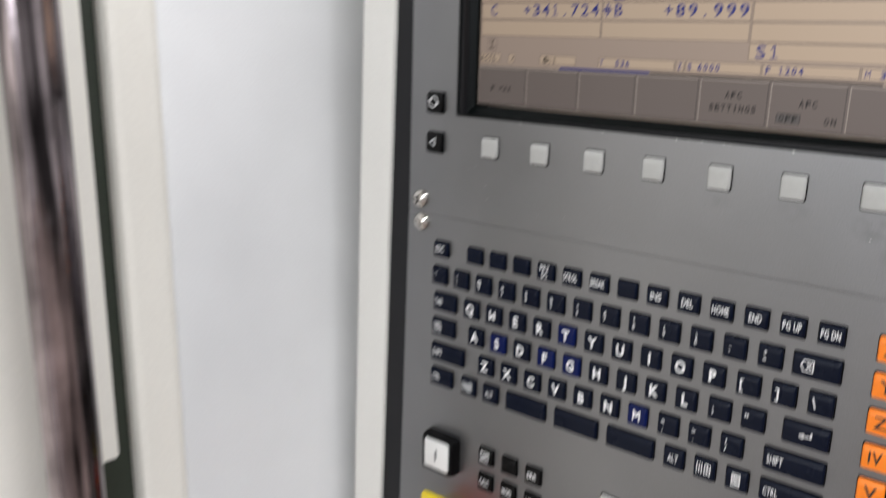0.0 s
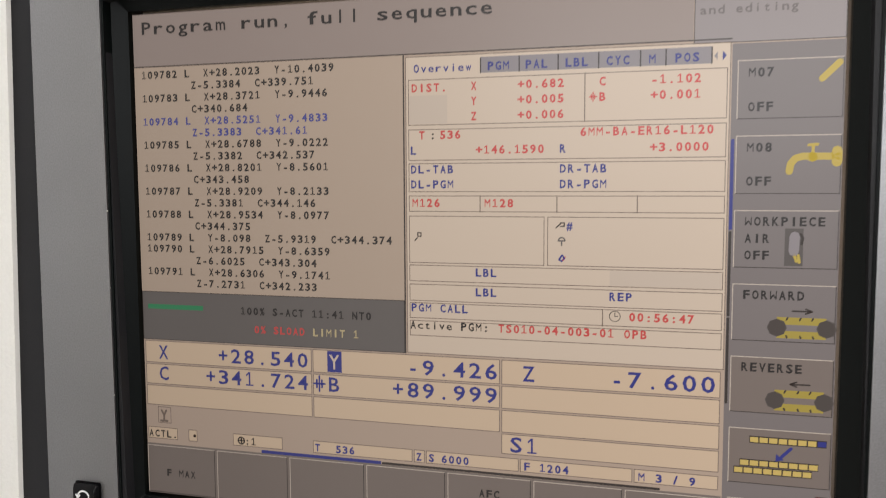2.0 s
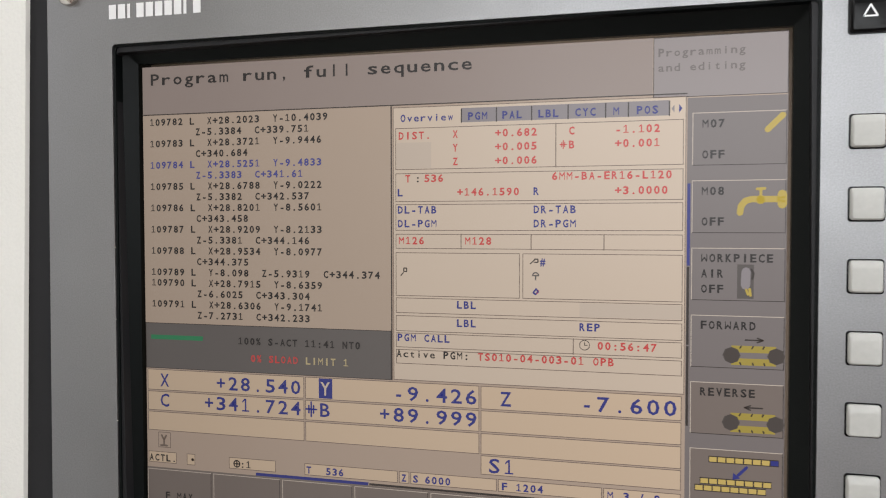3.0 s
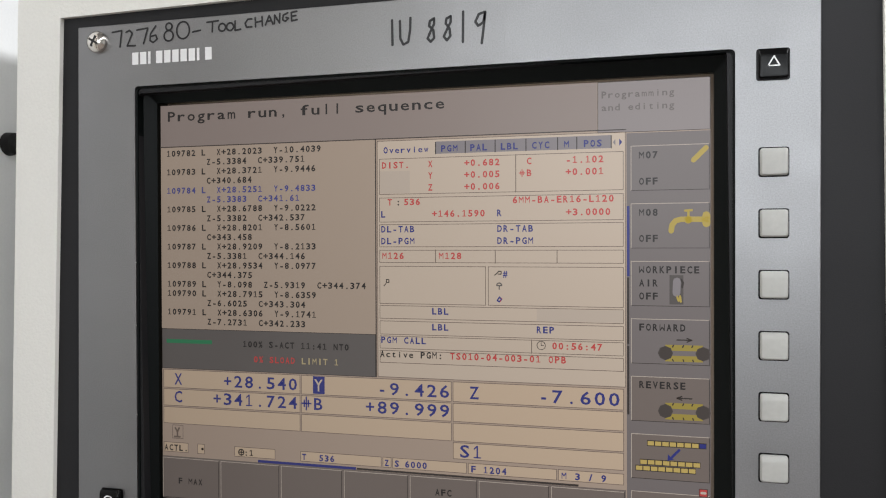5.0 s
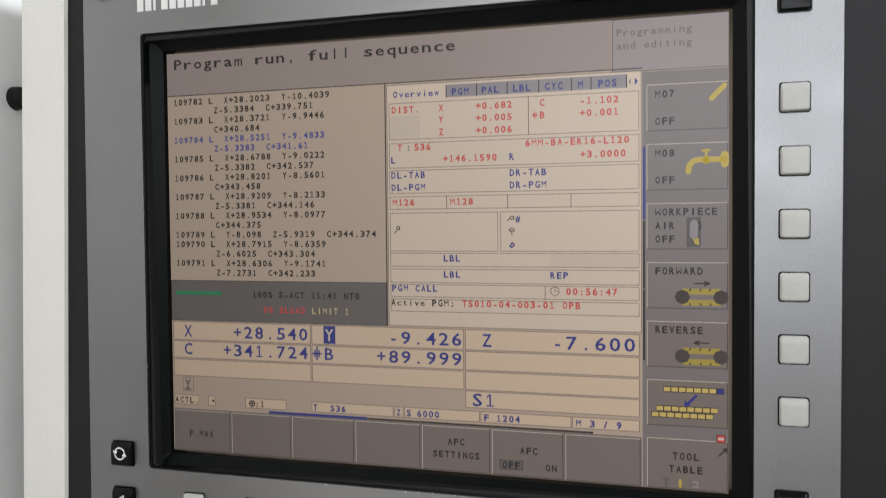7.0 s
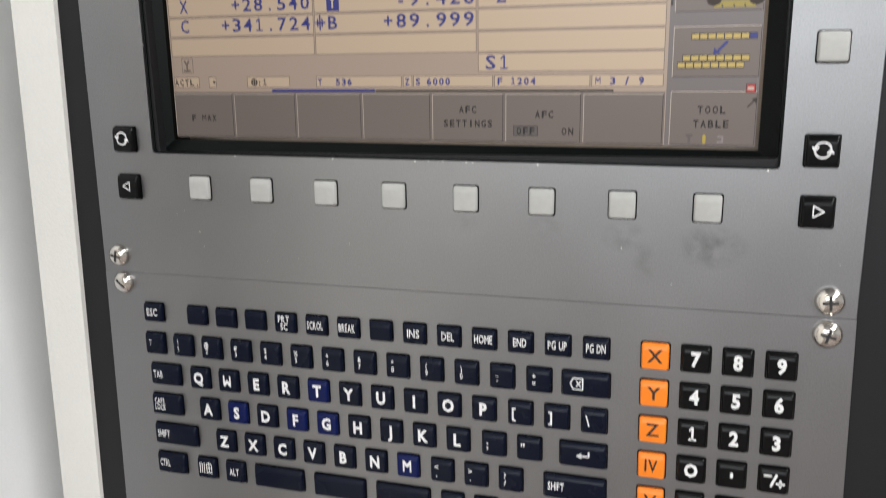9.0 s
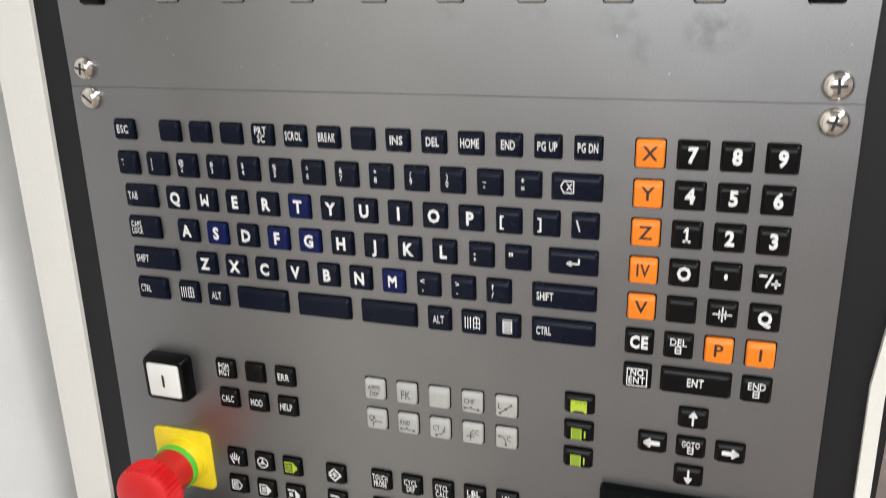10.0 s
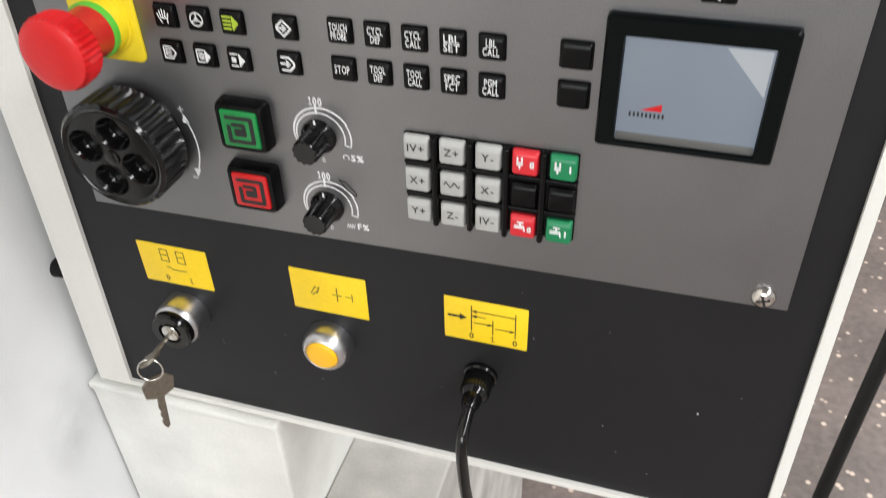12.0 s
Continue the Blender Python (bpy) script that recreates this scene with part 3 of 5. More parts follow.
wide_arrow = wedge(0.0036, 0.0008, 0.0019) + [[(-0.0034, 0.0006), (0.0008, 0.0006)], [(-0.0034, -0.0006), (0.0008, -0.0006)]]
thin_arrow = wedge(0.0036, 0.0008, 0.0014) + [[(-0.0034, 0), (0.0010, 0)]]
for dx, dz, line in ((0, 1, aim(thin_arrow, 1)), (0, -1, aim(thin_arrow, 3)), (-1, 0, aim(wide_arrow, 2)), (1, 0, wide_arrow)):
    key(CX + dx * 0.0185, CZ + dz * 0.0166, BLACK, ("strokes", line, 0.0012 if dx else 0.0010), w=0.0130, h=0.0104)
key(CX, CZ, BLACK, ["GOTO", ""], size=0.0034, width=0.0085, w=0.0130, h=0.0104)

# program and mode keys
SY = dict(w=0.0119, h=0.0119, size=0.0042)
for i, t in enumerate((["PGM", "MGT"], None, "ERR")):
    key(-0.1210 + 0.0193 * i, 1.1692, BLACK, t, width=0.0072, **SY)
for i, t in enumerate(("CALC", "MOD", "HELP")):
    key(-0.1210 + 0.0192 * i, 1.1498, BLACK, t, width=0.0078, **SY)
dot_at = lambda x, z: arc_line(x, z, 0.0005, 0, 360, 6)
notch = [[(-0.0036, -0.0028), (-0.0012, -0.0028), (-0.0002, -0.0016), (0.0002, -0.0030), (0.0036, -0.0032)], dot_at(-0.0036, -0.0028), dot_at(0.0036, -0.0032)]
contour = {
    "APPR": (["APPR", "DEP"], 0.0030, 0.0076, 0, 0, []),
    "FK": ("FK", 0.0050, 0.0056, 0, 0, []),
    "": (None, 0, None, 0, 0, []),
    "CHF": ("CHF", 0.0030, 0.0058, -0.0012, 0.0016, notch),
    "L": ("L", 0.0032, 0.0018, -0.0030, 0.0014, [[(-0.0030, -0.0030), (0.0030, 0.0020)], dot_at(-0.0030, -0.0030), dot_at(0.0002, -0.0004), dot_at(0.0030, 0.0020)]),
    "CR": ("CR", 0.0030, 0.0040, -0.0020, 0.0018, [[(-0.0020, -0.0036), (-0.0014, -0.0014), (0.0004, -0.0004), (0.0034, -0.0006)], [(-0.0014, -0.0014), (-0.0032, 0.0002)]]),
    "RND": ("RND", 0.0030, 0.0058, -0.0012, 0.0016, notch),
    "CT": ("CT", 0.0030, 0.0040, -0.0016, 0.0014, [[(-0.0018, -0.0034), (0.0010, -0.0026), (0.0026, -0.0004), (0.0032, 0.0022)], dot_at(0.0026, -0.0004), dot_at(-0.0018, -0.0034)]),
    "CC": ("CC", 0.0030, 0.0040, 0.0016, 0.0018, [[(-0.0008, -0.0032), (-0.0008, 0.0012)], [(-0.0030, -0.0010), (0.0014, -0.0010)], dot_at(-0.0008, -0.0010)]),
    "C": ("C", 0.0032, 0.0022, 0.0018, 0.0008, [[(-0.0034, 0.0018), (-0.0014, 0.0014), (-0.0002, -0.0004), (0.0002, -0.0032)], dot_at(-0.0034, 0.0018), dot_at(0.0002, -0.0032)]),
}
for j, row in enumerate((("APPR", "FK", "", "CHF", "L"), ("CR", "RND", "CT", "CC", "C"))):
    for i, t in enumerate(row):
        x, z = -0.0268 + 0.01848 * i, 1.1697 - 0.0190 * j
        word, size, wide, dx, dz, lines = contour[t]
        ob = key(x, z, PALE, w=0.0114, h=0.0120)
        if word:
            put("legend", lettering("legend", word, size, GREYINK, wide, leading=1.25), ob, (x + dx, -0.00315, z - 0.0004 + dz))
        if lines:
            put("symbol", strokes("symbol", lines, 0.0006, GREYINK), ob, (x, -0.00315, z - 0.0002))
for i in range(3):
    ob = key(0.0852, 1.1772 - 0.0160 * i, BLACK, w=0.0142, h=0.0104)
    z = 1.1772 - 0.0160 * i

    def patch(name, x0, x1, z0, z1, mat, lift, label=""):
        put(name, mesh_of(name, [(x0, 0, z0), (x1, 0, z0), (x1, 0, z1), (x0, 0, z1)], [(0, 1, 2, 3)], mat), ob, (0.0852, -0.00315 - lift, z), label)

    if i == 0:
        patch("legend", -0.0042, 0.0040, -0.0042, 0.0026, LIME, 0, "lit lime green symbol")
        patch("legend", -0.0026, 0.0026, -0.0042, -0.0032, INK, 0.0001)
        for a in (-0.0020, 0.0002, 0.0022):
            patch("legend", a, a + 0.0014, 0.0008, 0.0020, OLIVE, 0.0001)
    else:
        patch("legend", -0.0036, 0.0018, -0.0042, 0.0024, OLIVE, 0, "lit olive green symbol")
        patch("legend", -0.0036, -0.0031, -0.0042, 0.0024, LIME, 0.0001)
        patch("legend", 0.0013, 0.0018, -0.0042, 0.0024, LIME, 0.0001)
        patch("legend", 0.0030, 0.0038, -0.0028, 0.0012, LIME, 0)
for z in (1.1102, 1.0909):
    key(0.0856, z, BLACK, w=0.0139, h=0.0126, label="blank black key")
hand = [[(-0.0012, -0.0036), (-0.0026, -0.0008), (-0.0032, 0.0012)], [(-0.0014, -0.0006), (-0.0018, 0.0026)], [(-0.0002, -0.0004), (-0.0002, 0.0034)], [(0.0010, -0.0006), (0.0014, 0.0028)], [(0.0020, -0.0034), (0.0022, -0.0010), (0.0030, 0.0014)], [(-0.0010, -0.0010), (0.0018, -0.0010)]]
ringsym = [arc_line(0, 0, 0.0034, 0, 360, 18), arc_line(0, 0, 0.0008, 0, 360, 8), [(0, 0), (0, 0.0033)], [(0, 0), (0.0029, -0.0016)], [(0, 0), (-0.0029, -0.0016)]]
head = [[(0.0014, 0.0032), (0.0014, -0.0032)], [(0.0022, 0.0022), (0.0022, -0.0022)], [(0.0030, 0.0012), (0.0030, -0.0012)], [(0.0037, 0.0004), (0.0037, -0.0004)]]
run_all = head + [[(-0.0038, 0.0030 - 0.0020 * k), (0.0001, 0.0030 - 0.0020 * k)] for k in range(4)]
page = [[(-0.0032, 0.0032), (0.0012, 0.0032), (0.0036, 0), (0.0012, -0.0032), (-0.0032, -0.0032), (-0.0032, 0.0032)]]
listed = page + [[(-0.0020, 0.0016 - 0.0016 * k), (0.0008, 0.0016 - 0.0016 * k)] for k in range(3)] + [[(-0.0020, -0.0016), (-0.0020, 0.0016)]]
stepped = head + [[(-0.0034, 0.0032), (0.0004, 0.0032)], [(-0.0034, 0.0032), (-0.0034, -0.0032), (0.0004, -0.0032)], [(-0.0022, 0.0013), (0.0004, 0.0013)], [(-0.0022, 0), (0.0004, 0)], [(-0.0022, -0.0013), (0.0004, -0.0013)]]
single = head + [[(-0.0034, 0.0032), (0.0002, 0.0032)], [(-0.0034, -0.0032), (0.0002, -0.0032)], [(-0.0028, 0.0009), (-0.0008, 0.0009)], [(-0.0028, 0), (-0.0008, 0)], [(-0.0028, -0.0009), (-0.0008, -0.0009)]]
small_arrow = [[(-0.0034, 0), (0.0012, 0)], [(-0.0002, 0.0014), (0.0014, 0), (-0.0002, -0.0014)]]
entry = [[(-0.0030, 0.0034), (0.0012, 0.0034), (0.0036, 0.0008), (0.0036, -0.0008), (0.0012, -0.0034), (-0.0030, -0.0034)]] + small_arrow
diamond = [[(0, 0.0040), (0.0040, 0), (0, -0.0040), (-0.0034, -0.0006)], [(-0.0034, 0.0006), (0, 0.0040)]] + small_arrow
for i, (a, b) in enumerate(((hand, listed), (ringsym, stepped), (run_all, single))):
    key(-0.1216 + 0.0188 * i, 1.1083, BLACK, ("strokes", a, 0.0010 if i == 2 else 0.0007), ink=LIME if i == 2 else PRINT, w=0.0119, h=0.0119, label="lit lime green mode key" if i == 2 else "")
    key(-0.1228 + 0.0194 * i, 1.0887, BLACK, ("strokes", b, 0.0008), w=0.0119, h=0.0119)
key(-0.0556, 1.1085, BLACK, ("strokes", diamond, 0.0010), w=0.0119, h=0.0119)
key(-0.0560, 1.0899, BLACK, ("strokes", entry, 0.0011), w=0.0119, h=0.0119)
for j, row in enumerate(((["TOUCH", "PROBE"], ["CYCL", "DEF"], ["CYCL", "CALL"], ["LBL", "SET"], ["LBL", "CALL"]), ("STOP", ["TOOL", "DEF"], ["TOOL", "CALL"], ["SPEC", "FCT"], ["PGM", "CALL"]))):
    for i, t in enumerate(row):
        key(-0.0268 + 0.01855 * i, 1.1098 - 0.0195 * j, BLACK, t, width=0.0092 if t[0] == "TOUCH" else 0.0078, **SY)

# axis keys in their black grid
grid = put("key_grid", slab("key_grid", 0.0880, 0.0515, 0.0012, BLACK, 0.001, 0.0003), keyboard, (0.0471, 0, 1.0344), "black ribbed key surround")
for i in range(4):
    put("rib", slab("rib", 0.0030, 0.0535, 0.0056, BLACK, 0.0012, 0.0010), grid, (0.0188 + 0.0186 * i, 0, 1.0332))
for j in range(2):
    put("rib", slab("rib", 0.0890, 0.0030, 0.0040, BLACK, 0.0012, 0.0008), grid, (0.0471, 0, 1.0439 - 0.0190 * j))
wave = ("strokes", [[(-0.004, 0), (-0.003, 0.0016), (-0.0018, 0), (-0.0008, -0.0014), (0.0004, 0), (0.0014, 0.0016), (0.0026, 0), (0.0036, -0.0014), (0.0044, 0)]], 0.0007)
sp0 = ("strokes", [[(-0.0038, -0.001), (-0.0012, -0.001)], [(-0.0038, 0.0002), (-0.0012, 0.0002)], [(-0.0036, 0.003), (-0.0036, 0)], [(-0.0014, 0.003), (-0.0014, 0)], [(-0.0025, -0.001), (-0.0025, -0.003)], [(0.003, 0.001), (0.0042, 0.001), (0.0042, -0.0018), (0.003, -0.0018), (0.003, 0.001)]], 0.0009)
sp1 = ("strokes", sp0[1][:5] + [[(0.0036, 0.0014), (0.0036, -0.0018)]], 0.0009)
tap0 = ("strokes", [[(-0.004, 0.0004), (0.0008, 0.0004), (0.0012, -0.0026)], [(-0.004, -0.0008), (0, -0.0008)], [(-0.001, 0.0026), (-0.001, 0.0006)], [(-0.0024, 0.0026), (0.0006, 0.0026)], [(0.003, 0), (0.0042, 0), (0.0042, -0.0026), (0.003, -0.0026), (0.003, 0)]], 0.0009)
tap1 = ("strokes", tap0[1][:4] + [[(0.0036, 0.001), (0.0036, -0.0024)]], 0.0009)
rows = (((["IV+"]), (["Z+"]), (["Y-"]), sp0, sp1), ((["X+"]), wave, (["X-"]), None, None), ((["Y+"]), (["Z-"]), (["IV-"]), tap0, tap1))
for j, row in enumerate(rows):
    for i, t in enumerate(row):
        mat = PALE if i < 3 else BLACK if j == 1 else KEYRED if i == 3 else KEYGREEN
        key(0.0095 + 0.01865 * i, 1.0530 - 0.0191 * j, mat, t, ink=INK if i < 3 else PRINT, w=0.0134, h=0.0132, size=0.0042, height=0.0050, dz=-0.0002,
            label={KEYRED: "red function key", KEYGREEN: "green function key"}.get(mat, ""))

# ---- larger controls on the keyboard unit ----


def square_button(x, z, face, mark, label):
    body = put("push_button", lofted("push_button", [(rounded(0.0288, 0.0288, 0.003, 4), 0), (rounded(0.0288, 0.0288, 0.003, 4), -0.003), (rounded(0.0282, 0.0282, 0.003, 4), -0.0065), (rounded(0.0266, 0.0266, 0.0028, 4), -0.0088),
                                                     (rounded(0.0226, 0.0226, 0.002, 4), -0.0092), (rounded(0.0220, 0.0220, 0.002, 4), -0.0080)], [BLACK]), keyboard, (x, 0, z), label)
    put("lens", slab("lens", 0.0214, 0.0214, 0.0020, face, 0.0012, 0.0006), body, (x, -0.0079, z))
    put("symbol", mark, body, (x, -0.0101, z))


spiral = [[(-0.0058, 0.0058), (0.0062, 0.0058), (0.0062, -0.0062), (-0.0052, -0.0062), (-0.0052, 0.0012)], [(-0.0030, 0.0024), (0.0022, 0.0024), (0.0022, -0.0024), (-0.0018, -0.0024), (-0.0018, -0.0004), (0.0006, -0.0004)]]
spiral = [[(x * 1.18, z * 1.18) for x, z in line] for line in spiral]
square_button(-0.1592, 1.1602, IVORY, strokes("symbol", [[(0, 0.0034), (0, -0.0034)]], 0.0016, INK), "black square push button with white lens")
square_button(-0.0864, 1.0526, GREEN, strokes("symbol", spiral, 0.0024, INK), "black square push button with green lens")
square_button(-0.0872, 1.0134, LAMPRED, strokes("symbol", spiral, 0.0024, INK), "black square push button with red lens")

# emergency stop on its yellow plate
EX, EZ = -0.1598, 1.1008
stop = put("stop_plate", slab("stop_plate", 0.0400, 0.0410, 0.0015, LEMON, 0.004, 0.0004), keyboard, (EX, 0, EZ), "yellow plate of the emergency stop")
put("collar", turned("collar", [(0.0165, 0), (0.0165, -0.0012), (0.0150, -0.0016), (0.0150, -0.007), (0.0145, -0.008)], LEMON), stop, (EX, -0.0015, EZ), "yellow collar")
put("ring", turned("ring", [(0.0148, 0), (0.0148, -0.003), (0.0142, -0.0034)], RINGGREEN), stop, (EX, -0.0092, EZ), "green indicator ring")


def mushroom():
    n = 72
    def knurl(r, d):
        return [(rr * math.cos(2 * math.pi * i / n), rr * math.sin(2 * math.pi * i / n)) for i in range(n) for rr in ((r - d if i % 2 else r),)]
    rings = [(round_pts(0.0135, n), 0), (round_pts(0.0135, n), -0.013), (round_pts(0.0150, n), -0.016), (round_pts(0.0184, n), -0.018), (knurl(0.0190, 0.0016), -0.0192), (knurl(0.0194, 0.0018), -0.0270),
             (knurl(0.0191, 0.0012), -0.0292), (round_pts(0.0180, n), -0.0312), (round_pts(0.0160, n), -0.0322), (round_pts(0.0120, n), -0.0329), (round_pts(0.0060, n), -0.0333)]
    return lofted("mushroom_head", rings, [RED])


put("mushroom_head", mushroom(), stop, (EX, -0.0120, EZ), "red ribbed mushroom button")

# handwheel
HX, HZ = -0.1586, 1.0342


def handwheel():
    n = 132
    def ribs(r, d):
        bulge = [r - d * (1 - math.sin(math.pi * ((i % 4) + 0.5) / 4)) ** 0.8 for i in range(n)]
        return [(b * math.cos(2 * math.pi * i / n), b * math.sin(2 * math.pi * i / n)) for i, b in enumerate(bulge)]
    rings = [(round_pts(0.0290, n), 0), (round_pts(0.0290, n), -0.004), (round_pts(0.0325, n), -0.005), (ribs(0.0330, 0.0036), -0.0065), (ribs(0.0328, 0.0036), -0.0240), (round_pts(0.0318, n), -0.0262), (round_pts(0.0300, n), -0.0280),
             (round_pts(0.0284, n), -0.0274), (round_pts(0.0276, n), -0.0266), (round_pts(0.0274, n), -0.0190)]
    return lofted("handwheel", rings, [GLOSSBLACK, RIBBED], ring_slots=[0, 0, 1, 1, 1, 0, 0, 0, 0, 0])


def cup_disc():
    """The wheel's face: a disc with four round openings, each with a deep bowl behind it."""
    bm = bmesh.new()
    loops = [round_pts(0.0276, 48)] + [round_pts(0.0112, 24, 0.0161 * math.cos(radians(72 + 90 * k)), 0.0161 * math.sin(radians(72 + 90 * k))) for k in range(4)]
    edges = []
    for pts in loops:
        vs = [bm.verts.new((x, 0, z)) for x, z in pts]
        edges += [bm.edges.new((vs[i], vs[(i + 1) % len(vs)])) for i in range(len(vs))]
    bmesh.ops.triangle_fill(bm, use_beauty=True, use_dissolve=False, edges=edges, normal=(0, -1, 0))
    for pts in loops[1:]:
        cx, cz = sum(p[0] for p in pts) / 24, sum(p[1] for p in pts) / 24
        last = None
        for f, y in ((1.0, 0.0), (0.95, -0.0006), (0.90, 0.0), (0.84, 0.0045), (0.62, 0.0090), (0.3, 0.0112), (0.05, 0.0117)):
            ring = [bm.verts.new((cx + (x - cx) * f, y, cz + (z - cz) * f)) for x, z in pts]
            if last:
                for i in range(24):
                    bm.faces.new((last[i], last[(i + 1) % 24], ring[(i + 1) % 24], ring[i])).smooth = True
            last = ring
        bm.faces.new(last)
    bmesh.ops.remove_doubles(bm, verts=bm.verts[:], dist=1e-6)
    bmesh.ops.recalc_face_normals(bm, faces=bm.faces[:])
    me = bpy.data.meshes.new("cup_disc")
    bm.to_mesh(me)
    bm.free()
    me.materials.append(GLOSSBLACK)
    return me


wheel = put("handwheel", handwheel(), keyboard, (HX, 0, HZ), "black ribbed plastic handwheel")
put("cup_disc", cup_disc(), wheel, (HX, -0.0268, HZ), "glossy black face with four finger cups")
put("hub", turned("hub", [(0.0046, 0), (0.0044, -0.0010), (0.0030, -0.0016)], GLOSSBLACK, 24), wheel, (HX, -0.0266, HZ))
put("symbol", strokes("symbol", [arc_line(HX - 0.0014, 1.0310, 0.0380, -26, 26, 12)], 0.0009, PRINT), keyboard, (0, -0.0002, 0), "white turning arrow")
for s in (1, -1):
    a = radians(26 * s)
    tip = (HX - 0.0014 + 0.0380 * math.cos(a), 1.0310 + 0.0380 * math.sin(a))
    put("symbol", mesh_of("symbol", [(tip[0] - 0.0023, 0, tip[1] - 0.0018 * s), (tip[0] + 0.0023, 0, tip[1] - 0.0018 * s), (tip[0] - 0.0008, 0, tip[1] + 0.0042 * s)], [(0, 1, 2)], PRINT), keyboard, (0, -0.0002, 0))
put("symbol", strokes("symbol", [[(-0.0015, 0), (0.0015, 0)], [(0, -0.0015), (0, 0.0015)]], 0.0007, PRINT), keyboard, (-0.1274, -0.0002, 1.0540))
put("symbol", strokes("symbol", [[(-0.0015, 0.0004), (0.0015, 0.0004)], [(-0.0015, -0.0006), (0.0015, -0.0006)]], 0.0005, PRINT), keyboard, (-0.1285, -0.0002, 1.0100))


def dial(x, z, unit):
    n = 72
    flute = [((0.0077 - (0.0008 if i % 6 < 3 else 0)) * math.cos(2 * math.pi * i / n), (0.0077 - (0.0008 if i % 6 < 3 else 0)) * math.sin(2 * math.pi * i / n)) for i in range(n)]
    knob = put("dial_knob", lofted("dial_knob", [(round_pts(0.0098, n), 0), (round_pts(0.0098, n), -0.002), (round_pts(0.0088, n), -0.0035), (flute, -0.005), ([(a * 0.93, b * 0.93) for a, b in flute], -0.0178),
                                                 ([(a * 0.86, b * 0.86) for a, b in flute], -0.0188), (round_pts(0.0030, n), -0.0185)], [GLOSSBLACK]), keyboard, (x, 0, z), "black fluted override dial")
    put("pointer", strokes("pointer", [[(0, 0.0), (0, 0.0022)]], 0.0012, PRINT), knob, (x, -0.0037, z + 0.0085), "white pointer mark")
    scale = [arc_line(0, 0, 0.0138, 205, -15, 30), arc_line(0, 0, 0.0172, 30, -15, 10), [(0.0133, -0.0035), (0.0167, -0.0045)]]
    put("dial_scale", strokes("dial_scale", scale, 0.0009, PRINT), keyboard, (x + 0.0010, -0.0002, z), "white printed scale")
    crescent = []
    for i in range(26):
        a = radians(205 - 175 * i / 25)
        w = 0.0006 + 0.0030 * (i / 25)
        crescent += [(0.0138 * math.cos(a), 0, 0.0138 * math.sin(a)), ((0.0141 + w) * math.cos(a), 0, (0.0141 + w) * math.sin(a))]
    outline = [[(crescent[2 * i + 1][0], crescent[2 * i + 1][2]) for i in range(26)]]
    put("dial_scale", strokes("dial_scale", outline, 0.0010, PRINT), keyboard, (x + 0.0010, -0.0002, z))
    put("tick", strokes("tick", [[(0, 0.0136), (0, 0.0177)]], 0.0012, PRINT), keyboard, (x, -0.0003, z))
    put("legend", lettering("legend", "100", 0.0046, PRINT, 0.0074, bold=True), keyboard, (x + 0.0002, -0.0002, z + 0.0202))
    put("legend", lettering("legend", "0", 0.0030, PRINT, 0.0018), keyboard, (x + 0.0010, -0.0002, z - 0.0145))
    put("legend", lettering("legend", unit, 0.0038, PRINT, bold=True), keyboard, (x + 0.0205, -0.0002, z - 0.0108))


dial(-0.0456, 1.0495, "S%")
dial(-0.0462, 1.0043, "F%")
put("symbol", strokes("symbol", [arc_line(-0.0314, 1.0384, 0.0016, -30, 210, 10)], 0.0006, PRINT), keyboard, (0, -0.0002, 0))
put("symbol", strokes("symbol", [[(-0.0355 + 0.0007 * i, 0.9945 if i % 2 else 0.9915) for i in range(8)]], 0.0005, PRINT), keyboard, (0, -0.0002, 0))
put("scuff", strokes("scuff", [[(-0.0372, 1.0238), (-0.0334, 1.0222), (-0.0278, 1.0158), (-0.0280, 1.0138), (-0.0326, 1.0168), (-0.0372, 1.0238)]], 0.0006, MARKER), keyboard, (0, -0.0002, 0), "scratched dark worn patch")

# small operator display
DX, DZ, DW, DH = 0.1362, 1.1006, 0.0774, 0.0626
WX0, WZ0, WW, WH = 0.0002, -0.0030, 0.0606, 0.0500
show = put("operator_display", lofted("operator_display", [(rounded(DW, DH, 0.002, 3), 0), (rounded(DW, DH, 0.002, 3), -0.0042), (rounded(DW - 0.002, DH - 0.002, 0.002, 3), -0.0056), (rounded(WW + 0.001, WH + 0.001, 0.001, 3, WX0, WZ0), -0.0052),
                                                           (rounded(WW, WH, 0.001, 3, WX0, WZ0), -0.0028)], [BEZEL]), keyboard, (DX, 0, DZ), "black framed small colour display")
SCREENBLUE = material("lit_display_blue_grey", (0.06, 0.065, 0.07), 0.3)
SCREENBLUE.node_tree.nodes["Principled BSDF"].inputs["Emission Color"].default_value = (0.22, 0.265, 0.33, 1)
SCREENBLUE.node_tree.nodes["Principled BSDF"].inputs["Emission Strength"].default_value = 0.62
SCREENPALE = material("lit_display_pale_grey", (0.12, 0.12, 0.12), 0.3)
SCREENPALE.node_tree.nodes["Principled BSDF"].inputs["Emission Color"].default_value = (0.42, 0.46, 0.50, 1)
SCREENPALE.node_tree.nodes["Principled BSDF"].inputs["Emission Strength"].default_value = 0.66
put("screen", slab("screen", WW, WH, 0.0003, SCREENBLUE, 0.001, 0.0001), show, (DX + WX0, -0.0029, DZ + WZ0), "blue-grey lit screen")
